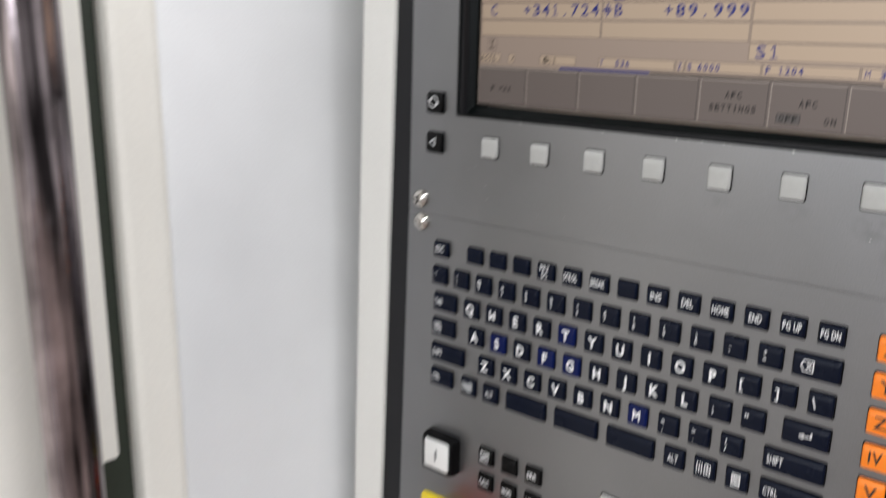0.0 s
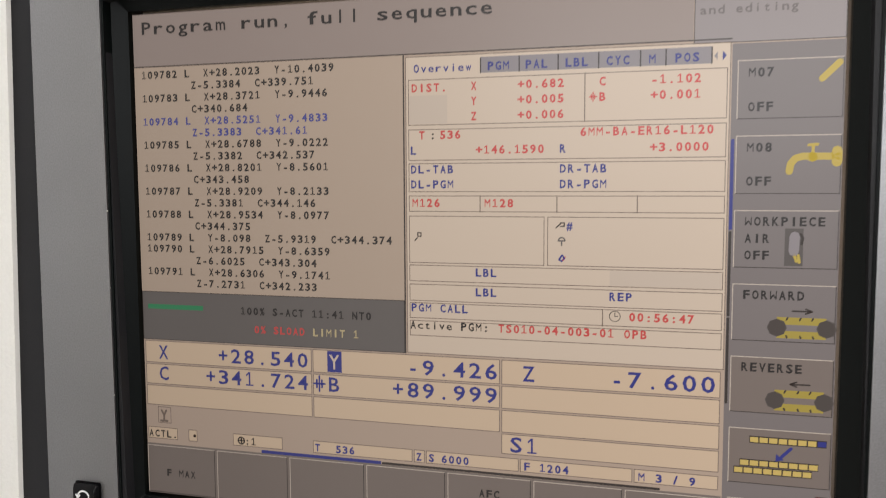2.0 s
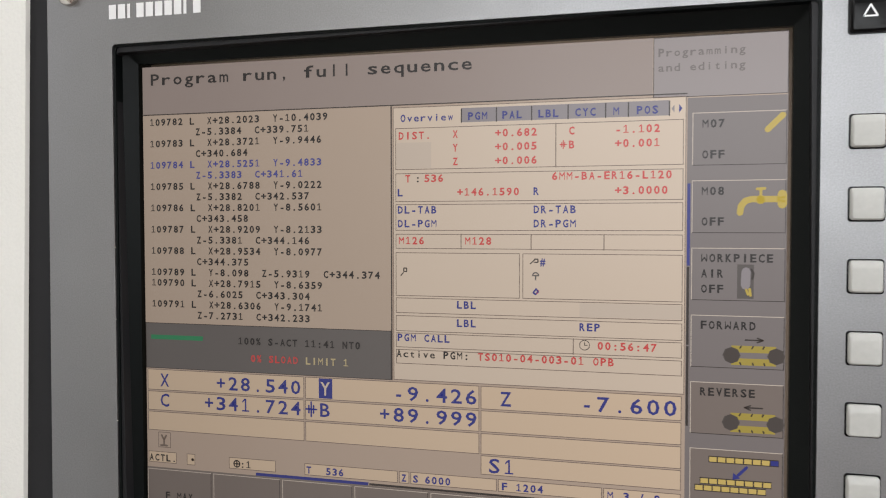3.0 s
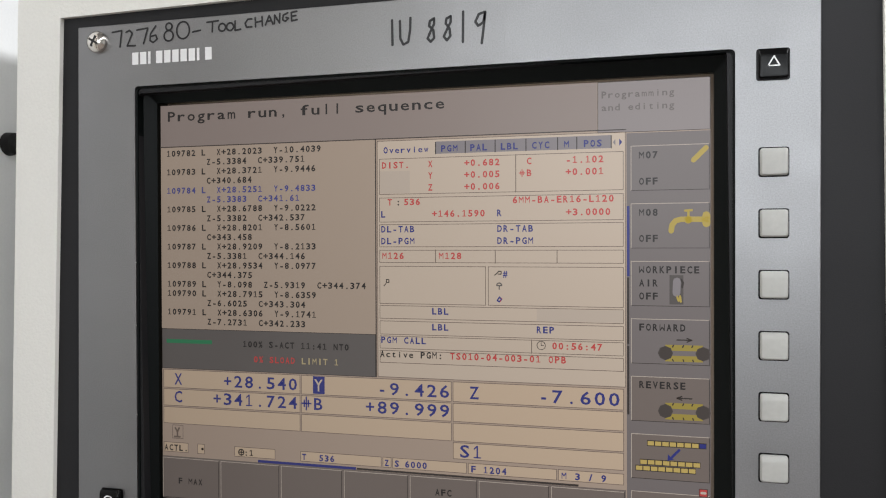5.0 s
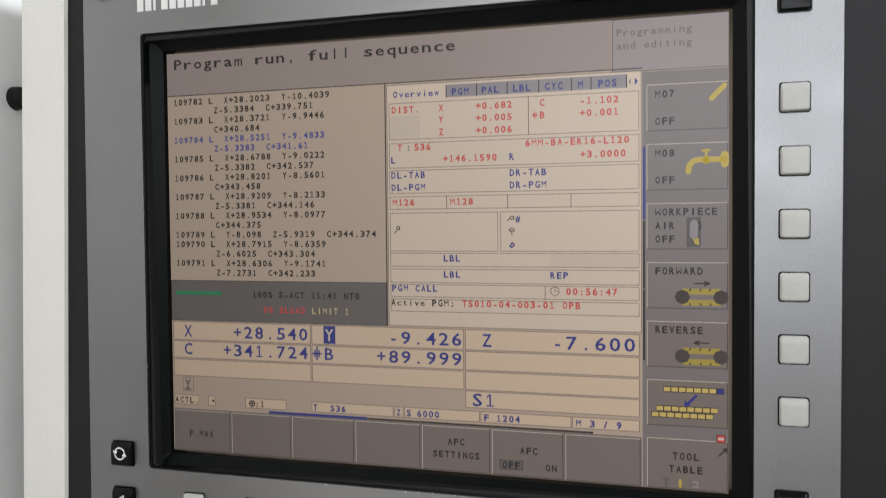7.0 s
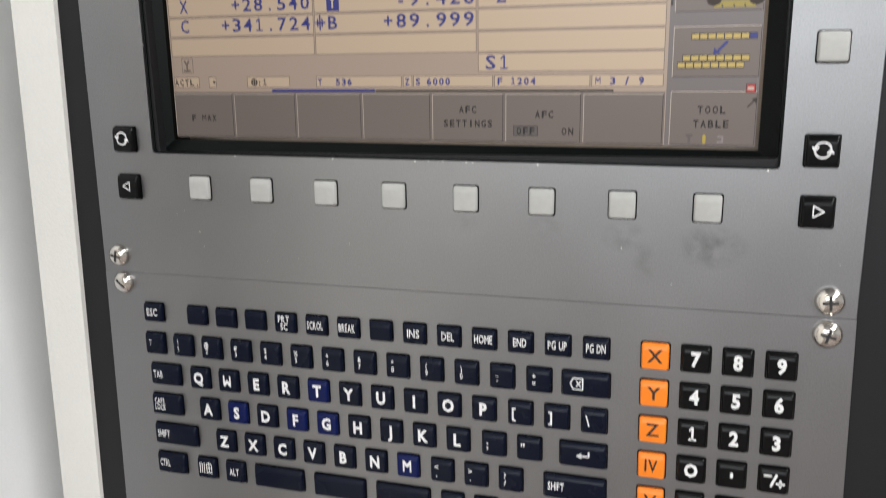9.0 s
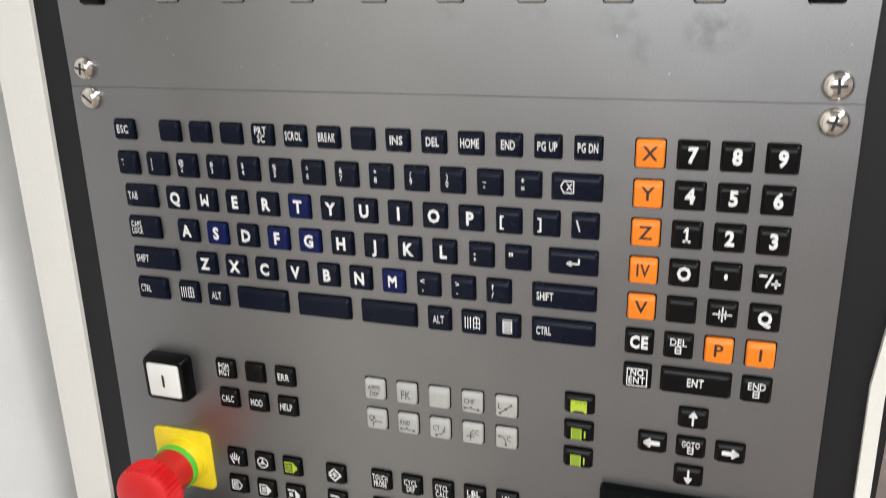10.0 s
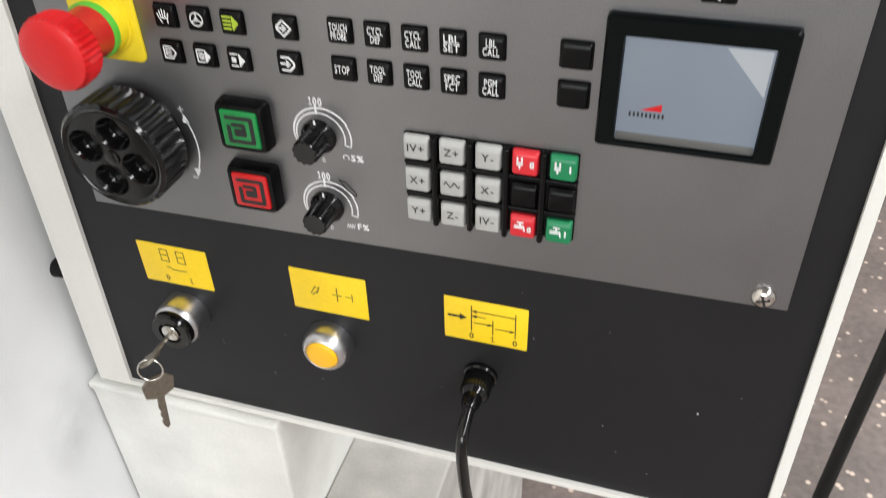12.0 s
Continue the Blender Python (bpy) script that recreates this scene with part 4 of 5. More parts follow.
# a paler triangle fills the upper right corner of the small screen
put("pale_corner", mesh_of("pale_corner", [(WW / 2 - 0.0195, 0, WH / 2 - 0.001), (WW / 2 - 0.001, 0, WH / 2 - 0.0220), (WW / 2 - 0.001, 0, WH / 2 - 0.001)], [(0, 1, 2)], SCREENPALE), show, (DX + WX0, -0.0034, DZ + WZ0), "pale triangle in the screen's upper right corner")
put("lower_edge", slab("lower_edge", WW - 0.0004, 0.0040, 0.0004, GREYINK, 0.0004, 0.0001), show, (DX + WX0, -0.0031, DZ + WZ0 - WH / 2 + 0.0022), "grey lower edge of the glass")
put("emblem", mesh_of("emblem", [(-0.006, 0, 0), (0.0035, 0, 0), (0.0035, 0, 0.0038)], [(0, 1, 2)], LAMPRED), show, (DX - 0.0145, -0.0034, DZ - 0.0120), "red triangle emblem")
put("emblem", strokes("emblem", [[(-0.0075 + 0.0018 * i, 0.0008), (-0.0075 + 0.0018 * i, -0.0008)] for i in range(9)], 0.0009, INK), show, (DX - 0.0170, -0.0034, DZ - 0.0142), "dark bars of the maker's mark")


def screw(x, z, parent, r=0.0062, slot=True, turn=0.0):
    head = put("screw", turned("screw", [(r, 0), (r, -0.0012), (r * 0.9, -0.0026), (r * 0.65, -0.0038), (r * 0.3, -0.0044)], STEEL, 28), parent, (x, 0, z), "nickel plated dome head screw")
    ob = put("slot", box("slot", -r * 0.52, r * 0.52, -0.0004, 0.0008, -0.0006, 0.0006, INK, 0), head, (x, -0.0041, z), turn=(0, turn, 0))
    if slot:
        put("slot", box("slot", -0.0006, 0.0006, -0.00042, 0.0008, -r * 0.52, r * 0.52, INK, 0), head, (x, -0.0041, z), turn=(0, turn, 0))


for x, z, a in ((-0.1826, 1.3258, 40), (0.1850, 1.3245, 15), (0.1880, 0.9925, 70)):
    screw(x, z, keyboard, slot=x > 0, turn=a)

# ---- the monitor unit ----
monitor = thing("monitor_unit", (0.004, 0.0, 1.515), "silver grey monitor unit with lit program screen and soft keys", "monitor")
OX0, OX1, OZ0, OZ1 = -0.1535, 0.1627, 1.3978, 1.6382
hole = rounded(OX1 - OX0, OZ1 - OZ0, 0.002, 3, (OX0 + OX1) / 2, (OZ0 + OZ1) / 2)


def corner_ring(quad):
    """The four corners, each repeated, to go with a rounded opening."""
    return [c for c in quad for _ in range(4)]


rim = [(0.1988, 1.6740), (-0.1905, 1.6735), (-0.1930, SEAM - 0.0022), (0.1982, SEAM + 0.0022)]
rim_in = [(0.1985, 1.6737), (-0.1902, 1.6732), (-0.1927, SEAM - 0.00212), (0.1979, SEAM + 0.00228)]
put("base_plate", lofted("base_plate", [(corner_ring(rim), 0.002), (corner_ring(rim), 0.0003), (corner_ring(rim_in), 0), (hole, 0), (hole, 0.003)], [GRIMY], cap_front=False, smooth=False), monitor, label="silver grey painted plate")
SX0, SX1, SZ0, SZ1, SY0 = -0.1446, 0.1525, 1.4060, 1.6285, 0.0112
well = rounded(SX1 - SX0 + 0.003, SZ1 - SZ0 + 0.003, 0.0005, 3, (SX0 + SX1) / 2, (SZ0 + SZ1) / 2)
lip = rounded(OX1 - OX0 - 0.002, OZ1 - OZ0 - 0.002, 0.002, 3, (OX0 + OX1) / 2, (OZ0 + OZ1) / 2)
put("bezel", lofted("bezel", [(hole, 0.001), (lip, 0.0012), (lip, 0.0065), (well, SY0 - 0.0012), (well, SY0 + 0.002)], [BEZEL], cap_front=False, smooth=False), monitor, label="black recessed screen bezel")
for i in range(8):
    key(-0.1246 + 0.0370 * i, 1.3800, PALE, parent=monitor, w=0.0118, h=0.0122, height=0.0030, name="soft_key", label="blank pale grey soft key")
for i in range(6):
    key(0.1790, 1.5864 - 0.0276 * i, PALE, parent=monitor, w=0.0118, h=0.0122, height=0.0030, name="soft_key", label="blank pale grey soft key")
tri = lambda pts: ("strokes", [[*pts, pts[0]]], 0.0006)
cyc = ("strokes", [arc_line(0, 0, 0.0032, 20, 170, 10), arc_line(0, 0, 0.0032, 200, 350, 10), [(-0.004, 0.0012), (-0.0031, -0.0002), (-0.0019, 0.001)], [(0.004, -0.0012), (0.0031, 0.0002), (0.0019, -0.001)]], 0.0008)
NK = dict(parent=monitor, w=0.0130, h=0.0132, height=0.0036, name="arrow_key")
key(0.1787, 1.6302, BLACK, tri([(-0.0024, -0.0018), (0.0024, -0.0018), (0, 0.0024)]), dz=0.0, **NK)
key(-0.1698, 1.4052, BLACK, cyc, dz=0.0, **NK)
key(-0.1696, 1.3792, BLACK, tri([(0.0018, -0.0024), (0.0018, 0.0024), (-0.0024, 0)]), dz=0.0, **NK)
key(0.1783, 1.4062, BLACK, cyc, dz=0.0, **NK)
key(0.1785, 1.3803, BLACK, tri([(-0.0018, -0.0024), (-0.0018, 0.0024), (0.0024, 0)]), dz=0.0, **NK)
for x, z, a in ((-0.1772, 1.6642, 30), (-0.1818, 1.3395, 10), (0.1868, 1.3415, 85)):
    screw(x, z, monitor, turn=a)

# ---- the lower control strip ----
def sticker(x, z, marks, figures):
    st = tagged(put("sticker", slab("sticker", 0.0505, 0.0325, 0.0003, YELLOW, 0.0008, 0.0001), None, (x, 0.002, z)), "yellow rectangular symbol sticker on the charcoal plate", "sticker", "symbol stickers")
    put("symbol", strokes("symbol", marks, 0.0006, INK), st, (x, 0.0015, z))
    for t, dx, dz in figures:
        put("legend", lettering("legend", t, 0.0042, INK), st, (x + dx, 0.0015, z + dz))


def rect(x0, x1, z0, z1):
    return [(x0, z0), (x1, z0), (x1, z1), (x0, z1), (x0, z0)]


sticker(-0.1630, 0.9340, [rect(-0.009, -0.0035, 0.003, 0.0125), rect(0.003, 0.0085, 0.003, 0.0125), [(-0.008, 0.008), (-0.0045, 0.008)], [(0.004, 0.008), (0.0075, 0.008)], [(-0.007, -0.002), (-0.003, -0.002)], [(-0.003, -0.0035), (0.008, -0.0035)]], [("0", -0.008, -0.011), ("1", 0.0095, -0.011)])
sticker(-0.0546, 0.9354, [[(-0.012, -0.002), (-0.009, 0.004), (-0.007, 0.003)], [(-0.011, -0.003), (-0.007, 0.001)], [(-0.008, -0.001), (-0.006, 0.004)], [(0.0055, 0.006), (0.0055, -0.005)], [(0.0025, 0), (0.0085, 0)], [(0.011, 0), (0.0155, 0)], [(0.0155, 0.003), (0.0155, -0.003)]], [])


def dart(x0, x1, z):
    """A thin line ending in a small arrow head at x1."""
    back = 0.0024 if x1 < x0 else -0.0024
    return [[(x0, z), (x1, z)], [(x1 + back, z + 0.0009), (x1, z), (x1 + back, z - 0.0009)]]


sticker(0.0450, 0.9357, [[(-0.0085, 0.012), (-0.0085, -0.008)], [(0.0045, 0.003), (0.0045, -0.008)], [(0.018, 0.011), (0.018, -0.008)]] + dart(0.018, -0.0078, 0.0080) + dart(0.0, -0.0078, 0.0040) + dart(-0.007, 0.0038, -0.0010) + dart(0.006, 0.0172, -0.0030),
        [("0", -0.0085, -0.0118), ("1", 0.0045, -0.0118), ("0", 0.018, -0.0118)])
big_arrow = [(-0.0230, 0.0028), (-0.0230, 0.0012), (-0.0155, 0.0012), (-0.0155, -0.0006), (-0.0112, 0.0020), (-0.0155, 0.0046), (-0.0155, 0.0028)]
put("symbol", mesh_of("symbol", [(x, 0, z) for x, z in big_arrow], [tuple(range(7))[::-1]], INK), bpy.data.objects["sticker.002"], (0.0450, 0.00145, 0.9357))


lock = thing("key_switch", (-0.1632, 0.002, 0.8945), "chrome key switch with a key ring in it", "switch")
L = (-0.1632, 0.002, 0.8945)
put("collar", turned("collar", [(0.0162, 0), (0.0162, -0.0130), (0.0157, -0.0160), (0.0146, -0.0172)], SATIN), lock, L, "satin chrome collar")
put("barrel", turned("barrel", [(0.0145, 0), (0.0145, -0.0045), (0.0134, -0.0062), (0.0084, -0.0062), (0.0080, -0.0040)], GLOSSBLACK), lock, (L[0], L[1] - 0.0170, L[2]), "black plastic barrel")
put("cylinder", turned("cylinder", [(0.0062, 0), (0.0062, -0.0020), (0.0054, -0.0026)], STEEL, 28), lock, (L[0], L[1] - 0.0212, L[2]), "nickel lock cylinder")


def flat_key(name, blade, bow, thick=0.0016):
    """A key in the x-z plane: a toothed blade upwards from a shaped bow."""
    pts = [(-0.0022, 0.0), (-0.0022, blade), (-0.0005, blade + 0.002), (0.0012, blade), (0.0024, blade * 0.86), (0.0014, blade * 0.74), (0.0026, blade * 0.6), (0.0016, blade * 0.48), (0.0028, blade * 0.34), (0.0024, 0.0),
           (bow * 0.55, -bow * 0.18), (bow * 0.62, -bow * 0.75), (bow * 0.3, -bow * 1.08), (-bow * 0.3, -bow * 1.08), (-bow * 0.62, -bow * 0.75), (-bow * 0.55, -bow * 0.18)]
    pts = pts[::-1]
    return lofted(name, [(pts, thick / 2), (pts, -thick / 2)], [KEYSTEEL], cap_back=True, smooth=False)


tip = Vector((L[0], L[1] - 0.0236, L[2]))
put("key", flat_key("key", 0.018, 0.0125), lock, tip + Vector((0, -0.0170, 0)), "worn nickel key", turn=(-90, -36, 0))
put("key_ring", tube("key_ring", [Vector((0.0078 * math.cos(a), 0, 0.0078 * math.sin(a))) for a in (k * math.pi / 6 for k in range(13))], 0.0007, STEEL), lock, tip + Vector((0.0005, -0.0265, -0.0072)), "steel split ring", (-12, 0, 24))
put("key", flat_key("key", 0.0250, 0.0170), lock, tip + Vector((0.0010, -0.0265, -0.0325)), "worn nickel key", turn=(4, 186, 56))

B = (-0.0580, 0.002, 0.8948)
button = thing("lit_push_button", B, "chrome ringed push button with yellow lens", "button")
put("collar", turned("collar", [(0.0160, 0), (0.0160, -0.007), (0.0154, -0.0110), (0.0136, -0.0142), (0.0116, -0.0154), (0.0108, -0.0146)], SATIN), button, B, "satin chrome collar")
put("lens", turned("lens", [(0.0107, 0), (0.0105, -0.0028), (0.0092, -0.0042), (0.0050, -0.0048)], AMBER), button, (B[0], B[1] - 0.0125, B[2]), "yellow lens")

C = (0.0424, 0.002, 0.8912)
plug = thing("cable_connector", C, "black round knurled cable connector with cable", "connector")
n = 64
knurled = [((0.0092 - (0.0007 if i % 2 else 0)) * math.cos(2 * math.pi * i / n), (0.0092 - (0.0007 if i % 2 else 0)) * math.sin(2 * math.pi * i / n)) for i in range(n)]
put("flange", turned("flange", [(0.0108, 0), (0.0108, -0.003), (0.0098, -0.004)], GLOSSBLACK), plug, C)
put("coupling_nut", lofted("coupling_nut", [(round_pts(0.0086, n), 0), (knurled, -0.001), (knurled, -0.0120), (round_pts(0.0082, n), -0.0135), (round_pts(0.0062, n), -0.0160)], [GLOSSBLACK]), plug, (C[0], C[1] - 0.004, C[2]), "black knurled coupling nut")
put("strain_relief", turned("strain_relief", [(0.0062, 0), (0.0056, -0.006), (0.0040, -0.010)], GLOSSBLACK, 28), plug, (C[0], C[1] - 0.0195, C[2]))
put("cable", tube("cable", [(C[0], C[1] - 0.026, C[2]), (C[0], C[1] - 0.042, C[2] - 0.010), (C[0] + 0.001, C[1] - 0.046, C[2] - 0.035), (C[0] + 0.006, C[1] - 0.040, C[2] - 0.10), (C[0] + 0.02, C[1] - 0.02, C[2] - 0.25), (C[0] + 0.05, 0.03, C[2] - 0.6), (C[0] + 0.1, 0.05, 0.01)], 0.0037, GLOSSBLACK), plug, (0, 0, 0), "black rubber cable")

# ---- a loose cable hanging beside the pendant ----
tagged(put("hanging_cable", tube("hanging_cable", [(0.292, 0.10, 1.75), (0.290, 0.10, 1.20), (0.286, 0.10, 0.90), (0.2850, 0.10, 0.70), (0.288, 0.11, 0.45), (0.295, 0.12, 0.20), (0.33, 0.16, 0.03), (0.42, 0.25, 0.008)], 0.0052, RUBBER)), "black rubber cable hanging beside the pendant", "cable")

# ---- what the monitor shows ----


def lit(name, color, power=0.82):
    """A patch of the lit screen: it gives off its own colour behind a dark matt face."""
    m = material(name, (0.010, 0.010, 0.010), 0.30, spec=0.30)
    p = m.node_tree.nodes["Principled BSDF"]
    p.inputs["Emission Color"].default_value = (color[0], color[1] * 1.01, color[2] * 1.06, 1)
    # viewing-angle falloff and glare put into the emission: brighter to the upper right
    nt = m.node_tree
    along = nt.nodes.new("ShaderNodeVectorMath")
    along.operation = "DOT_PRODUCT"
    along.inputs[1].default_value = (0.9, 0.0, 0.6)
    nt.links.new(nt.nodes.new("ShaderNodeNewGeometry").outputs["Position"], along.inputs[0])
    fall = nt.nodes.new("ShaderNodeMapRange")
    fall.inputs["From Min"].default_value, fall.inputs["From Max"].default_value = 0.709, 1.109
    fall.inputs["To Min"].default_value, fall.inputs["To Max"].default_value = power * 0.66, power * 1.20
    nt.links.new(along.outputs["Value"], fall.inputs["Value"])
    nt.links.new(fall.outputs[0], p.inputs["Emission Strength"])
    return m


def srgb(r, g, b):
    return tuple((c / 255 / 12.92 if c / 255 < 0.04045 else ((c / 255 + 0.055) / 1.055) ** 2.4) for c in (r, g, b))


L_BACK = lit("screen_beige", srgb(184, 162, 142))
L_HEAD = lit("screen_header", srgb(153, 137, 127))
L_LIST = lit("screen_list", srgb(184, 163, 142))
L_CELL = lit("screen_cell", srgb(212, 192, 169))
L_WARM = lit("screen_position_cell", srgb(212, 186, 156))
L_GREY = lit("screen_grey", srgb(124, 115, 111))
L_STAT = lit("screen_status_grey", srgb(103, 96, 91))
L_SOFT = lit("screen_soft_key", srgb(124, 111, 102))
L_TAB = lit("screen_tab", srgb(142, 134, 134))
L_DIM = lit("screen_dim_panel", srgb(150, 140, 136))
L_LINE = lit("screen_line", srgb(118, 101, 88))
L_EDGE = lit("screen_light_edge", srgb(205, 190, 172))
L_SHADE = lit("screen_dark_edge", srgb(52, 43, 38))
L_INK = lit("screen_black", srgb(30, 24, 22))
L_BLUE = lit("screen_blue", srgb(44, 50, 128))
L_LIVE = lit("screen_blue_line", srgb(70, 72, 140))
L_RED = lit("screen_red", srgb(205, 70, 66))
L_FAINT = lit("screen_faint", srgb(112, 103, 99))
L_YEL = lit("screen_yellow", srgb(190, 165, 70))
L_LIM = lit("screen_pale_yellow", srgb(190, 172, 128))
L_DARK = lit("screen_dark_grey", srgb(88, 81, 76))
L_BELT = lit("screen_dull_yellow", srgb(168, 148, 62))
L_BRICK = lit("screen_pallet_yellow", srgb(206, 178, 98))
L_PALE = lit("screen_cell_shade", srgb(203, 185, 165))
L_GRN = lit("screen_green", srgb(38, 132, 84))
screen = put("screen", mesh_of("screen", [(SX0, 0, SZ0), (SX1, 0, SZ0), (SX1, 0, SZ1), (SX0, 0, SZ1)], [(0, 1, 2, 3)], L_BACK), monitor, (0, SY0, 0), "lit beige program screen")
PITCH, CAPH = 0.00317, 0.0032


def field(x0, x1, z0, z1, mat, edge=None, name="field", level=1, raised=False):
    """A flat patch of the picture on the screen, with a thin border."""
    y = SY0 - 0.00012 * level
    w = 0.0003
    if edge or raised:
        e0, e1 = (L_EDGE, L_SHADE) if raised else (edge, edge)
        v = [(x0, y, z0), (x1, y, z0), (x1, y, z1), (x0, y, z1), (x0 + w, y, z0 + w), (x1 - w, y, z0 + w), (x1 - w, y, z1 - w), (x0 + w, y, z1 - w)]
        f = [(4, 5, 6, 7), (0, 1, 5, 4), (1, 2, 6, 5), (2, 3, 7, 6), (3, 0, 4, 7)]
        me = mesh_of(name, v, f, mat, e0, e1, slots=[0, 2, 2, 1, 1])
    else:
        me = mesh_of(name, [(x0, y, z0), (x1, y, z0), (x1, y, z1), (x0, y, z1)], [(0, 1, 2, 3)], mat)
    return put(name, me, screen, (0, 0, 0))


def say(x, z, text, mat=L_INK, size=CAPH, pitch=PITCH, align="L", stretch=1.12, bold="medium"):
    put("text", lettering("text", text, size, mat, pitch=pitch, align=align, stretch=stretch, bold=bold), screen, (x, SY0 - 0.0006, z))


def draw(lines, mat, width, x=0.0, z=0.0):
    put("drawing", strokes("drawing", lines, width, mat), screen, (x, SY0 - 0.00055, z))


# header and program list
field(SX0, 0.0998, 1.6052, SZ1, L_HEAD)
field(0.1000, SX1, 1.6036, SZ1, L_DIM, L_SHADE)
draw([[(SX0, 1.6050), (0.1135, 1.6050)]], L_SHADE, 0.0005)
say(-0.1404, 1.6222, "Program run, full sequence", size=0.0054, pitch=0.0063, stretch=1.0, bold=False)
say(0.1016, 1.6222, "Programming", L_FAINT, stretch=1.0)
say(0.1016, 1.6160, "and editing", L_FAINT, stretch=1.0)
field(SX0, -0.0150, 1.5026, 1.6047, L_LIST)
draw([[(-0.0150, 1.6046), (-0.0150, 1.4800)]], L_SHADE, 0.0006)
program = ["109782 L  X+28.2023  Y-10.4039", "        Z-5.3384  C+339.751", "109783 L  X+28.3721  Y-9.9446", "        C+340.684", "109784 L  X+28.5251  Y-9.4833", "        Z-5.3383  C+341.61",
           "109785 L  X+28.6788  Y-9.0222", "        Z-5.3382  C+342.537", "109786 L  X+28.8201  Y-8.5601", "        C+343.458", "109787 L  X+28.9209  Y-8.2133", "        Z-5.3381  C+344.146",
           "109788 L  X+28.9534  Y-8.0977", "        C+344.375", "109789 L  Y-8.098  Z-5.9319  C+344.374", "109790 L  X+28.7915  Y-8.6359", "        Z-6.6025  C+343.304", "109791 L  X+28.6306  Y-9.1741", "        Z-7.2731  C+342.233"]
for i, line in enumerate(program):
    say(-0.1408, 1.6013 - 0.00525 * i, line, L_LIVE if i in (4, 5) else L_INK)
field(SX0, -0.0154, 1.4797, 1.5024, L_STAT, L_SHADE)
field(-0.1415, -0.1125, 1.4942, 1.4964, L_GRN, level=2)
say(-0.0935, 1.4950, "100% S-ACT 11:41 NT0")
say(-0.0868, 1.4868, "0% SLOAD", L_RED)
say(-0.0582, 1.4868, "LIMIT 1", L_LIM)

# status pane with its tabs
field(-0.0143, 0.1134, 1.4800, 1.6040, L_CELL, L_LINE)
field(0.0178, 0.1066, 1.5963, 1.6026, L_TAB, level=2)
for x in (0.0178, 0.0336, 0.0491, 0.0648, 0.0806, 0.0900, 0.1066):
    draw([[(x, 1.5963), (x, 1.6022)]], L_SHADE, 0.0005)
say(-0.0109, 1.5990, "Overview", L_BLUE, pitch=0.00316)
for x, t in ((0.0204, "PGM"), (0.0358, "PAL"), (0.0516, "LBL"), (0.0674, "CYC"), (0.0834, "M"), (0.0930, "POS")):
    say(x, 1.5989, t, L_BLUE, pitch=0.00316)
put("drawing", mesh_of("drawing", [(0.1104, 0, 1.5972), (0.1118, 0, 1.5990), (0.1104, 0, 1.6008)], [(0, 1, 2)], L_BLUE), screen, (0, SY0 - 0.0006, 0))
put("drawing", mesh_of("drawing", [(0.1086, 0, 1.5974), (0.1086, 0, 1.6006), (0.1074, 0, 1.5990)], [(0, 2, 1)], L_TAB), screen, (0, SY0 - 0.0006, 0))
RX0, RX1 = -0.0131, 0.1124
for z0, z1 in ((1.5758, 1.5946), (1.5613, 1.5742), (1.5483, 1.5602), (1.5401, 1.5468), (1.5108, 1.5178), (1.5025, 1.5097), (1.4951, 1.5018), (1.4876, 1.4942)):
    field(RX0, RX1, z0, z1, L_CELL, L_LINE, level=2)
field(RX0, 0.0440, 1.5186, 1.5384, L_CELL, L_LINE, level=2)
field(0.0452, RX1, 1.5186, 1.5384, L_CELL, L_LINE, level=2)
for x, z0, z1 in ((0.0596, 1.5758, 1.5946), (0.0176, 1.5401, 1.5468), (0.0490, 1.5401, 1.5468), (0.0802, 1.5401, 1.5468), (0.0674, 1.4951, 1.5018)):
    draw([[(x, z0), (x, z1)]], L_LINE, 0.0004)
field(RX0 + 0.0005, 0.0038, 1.5763, 1.5880, L_PALE, level=3)
field(0.0700, RX1 - 0.0005, 1.5113, 1.5173, L_PALE, level=3)
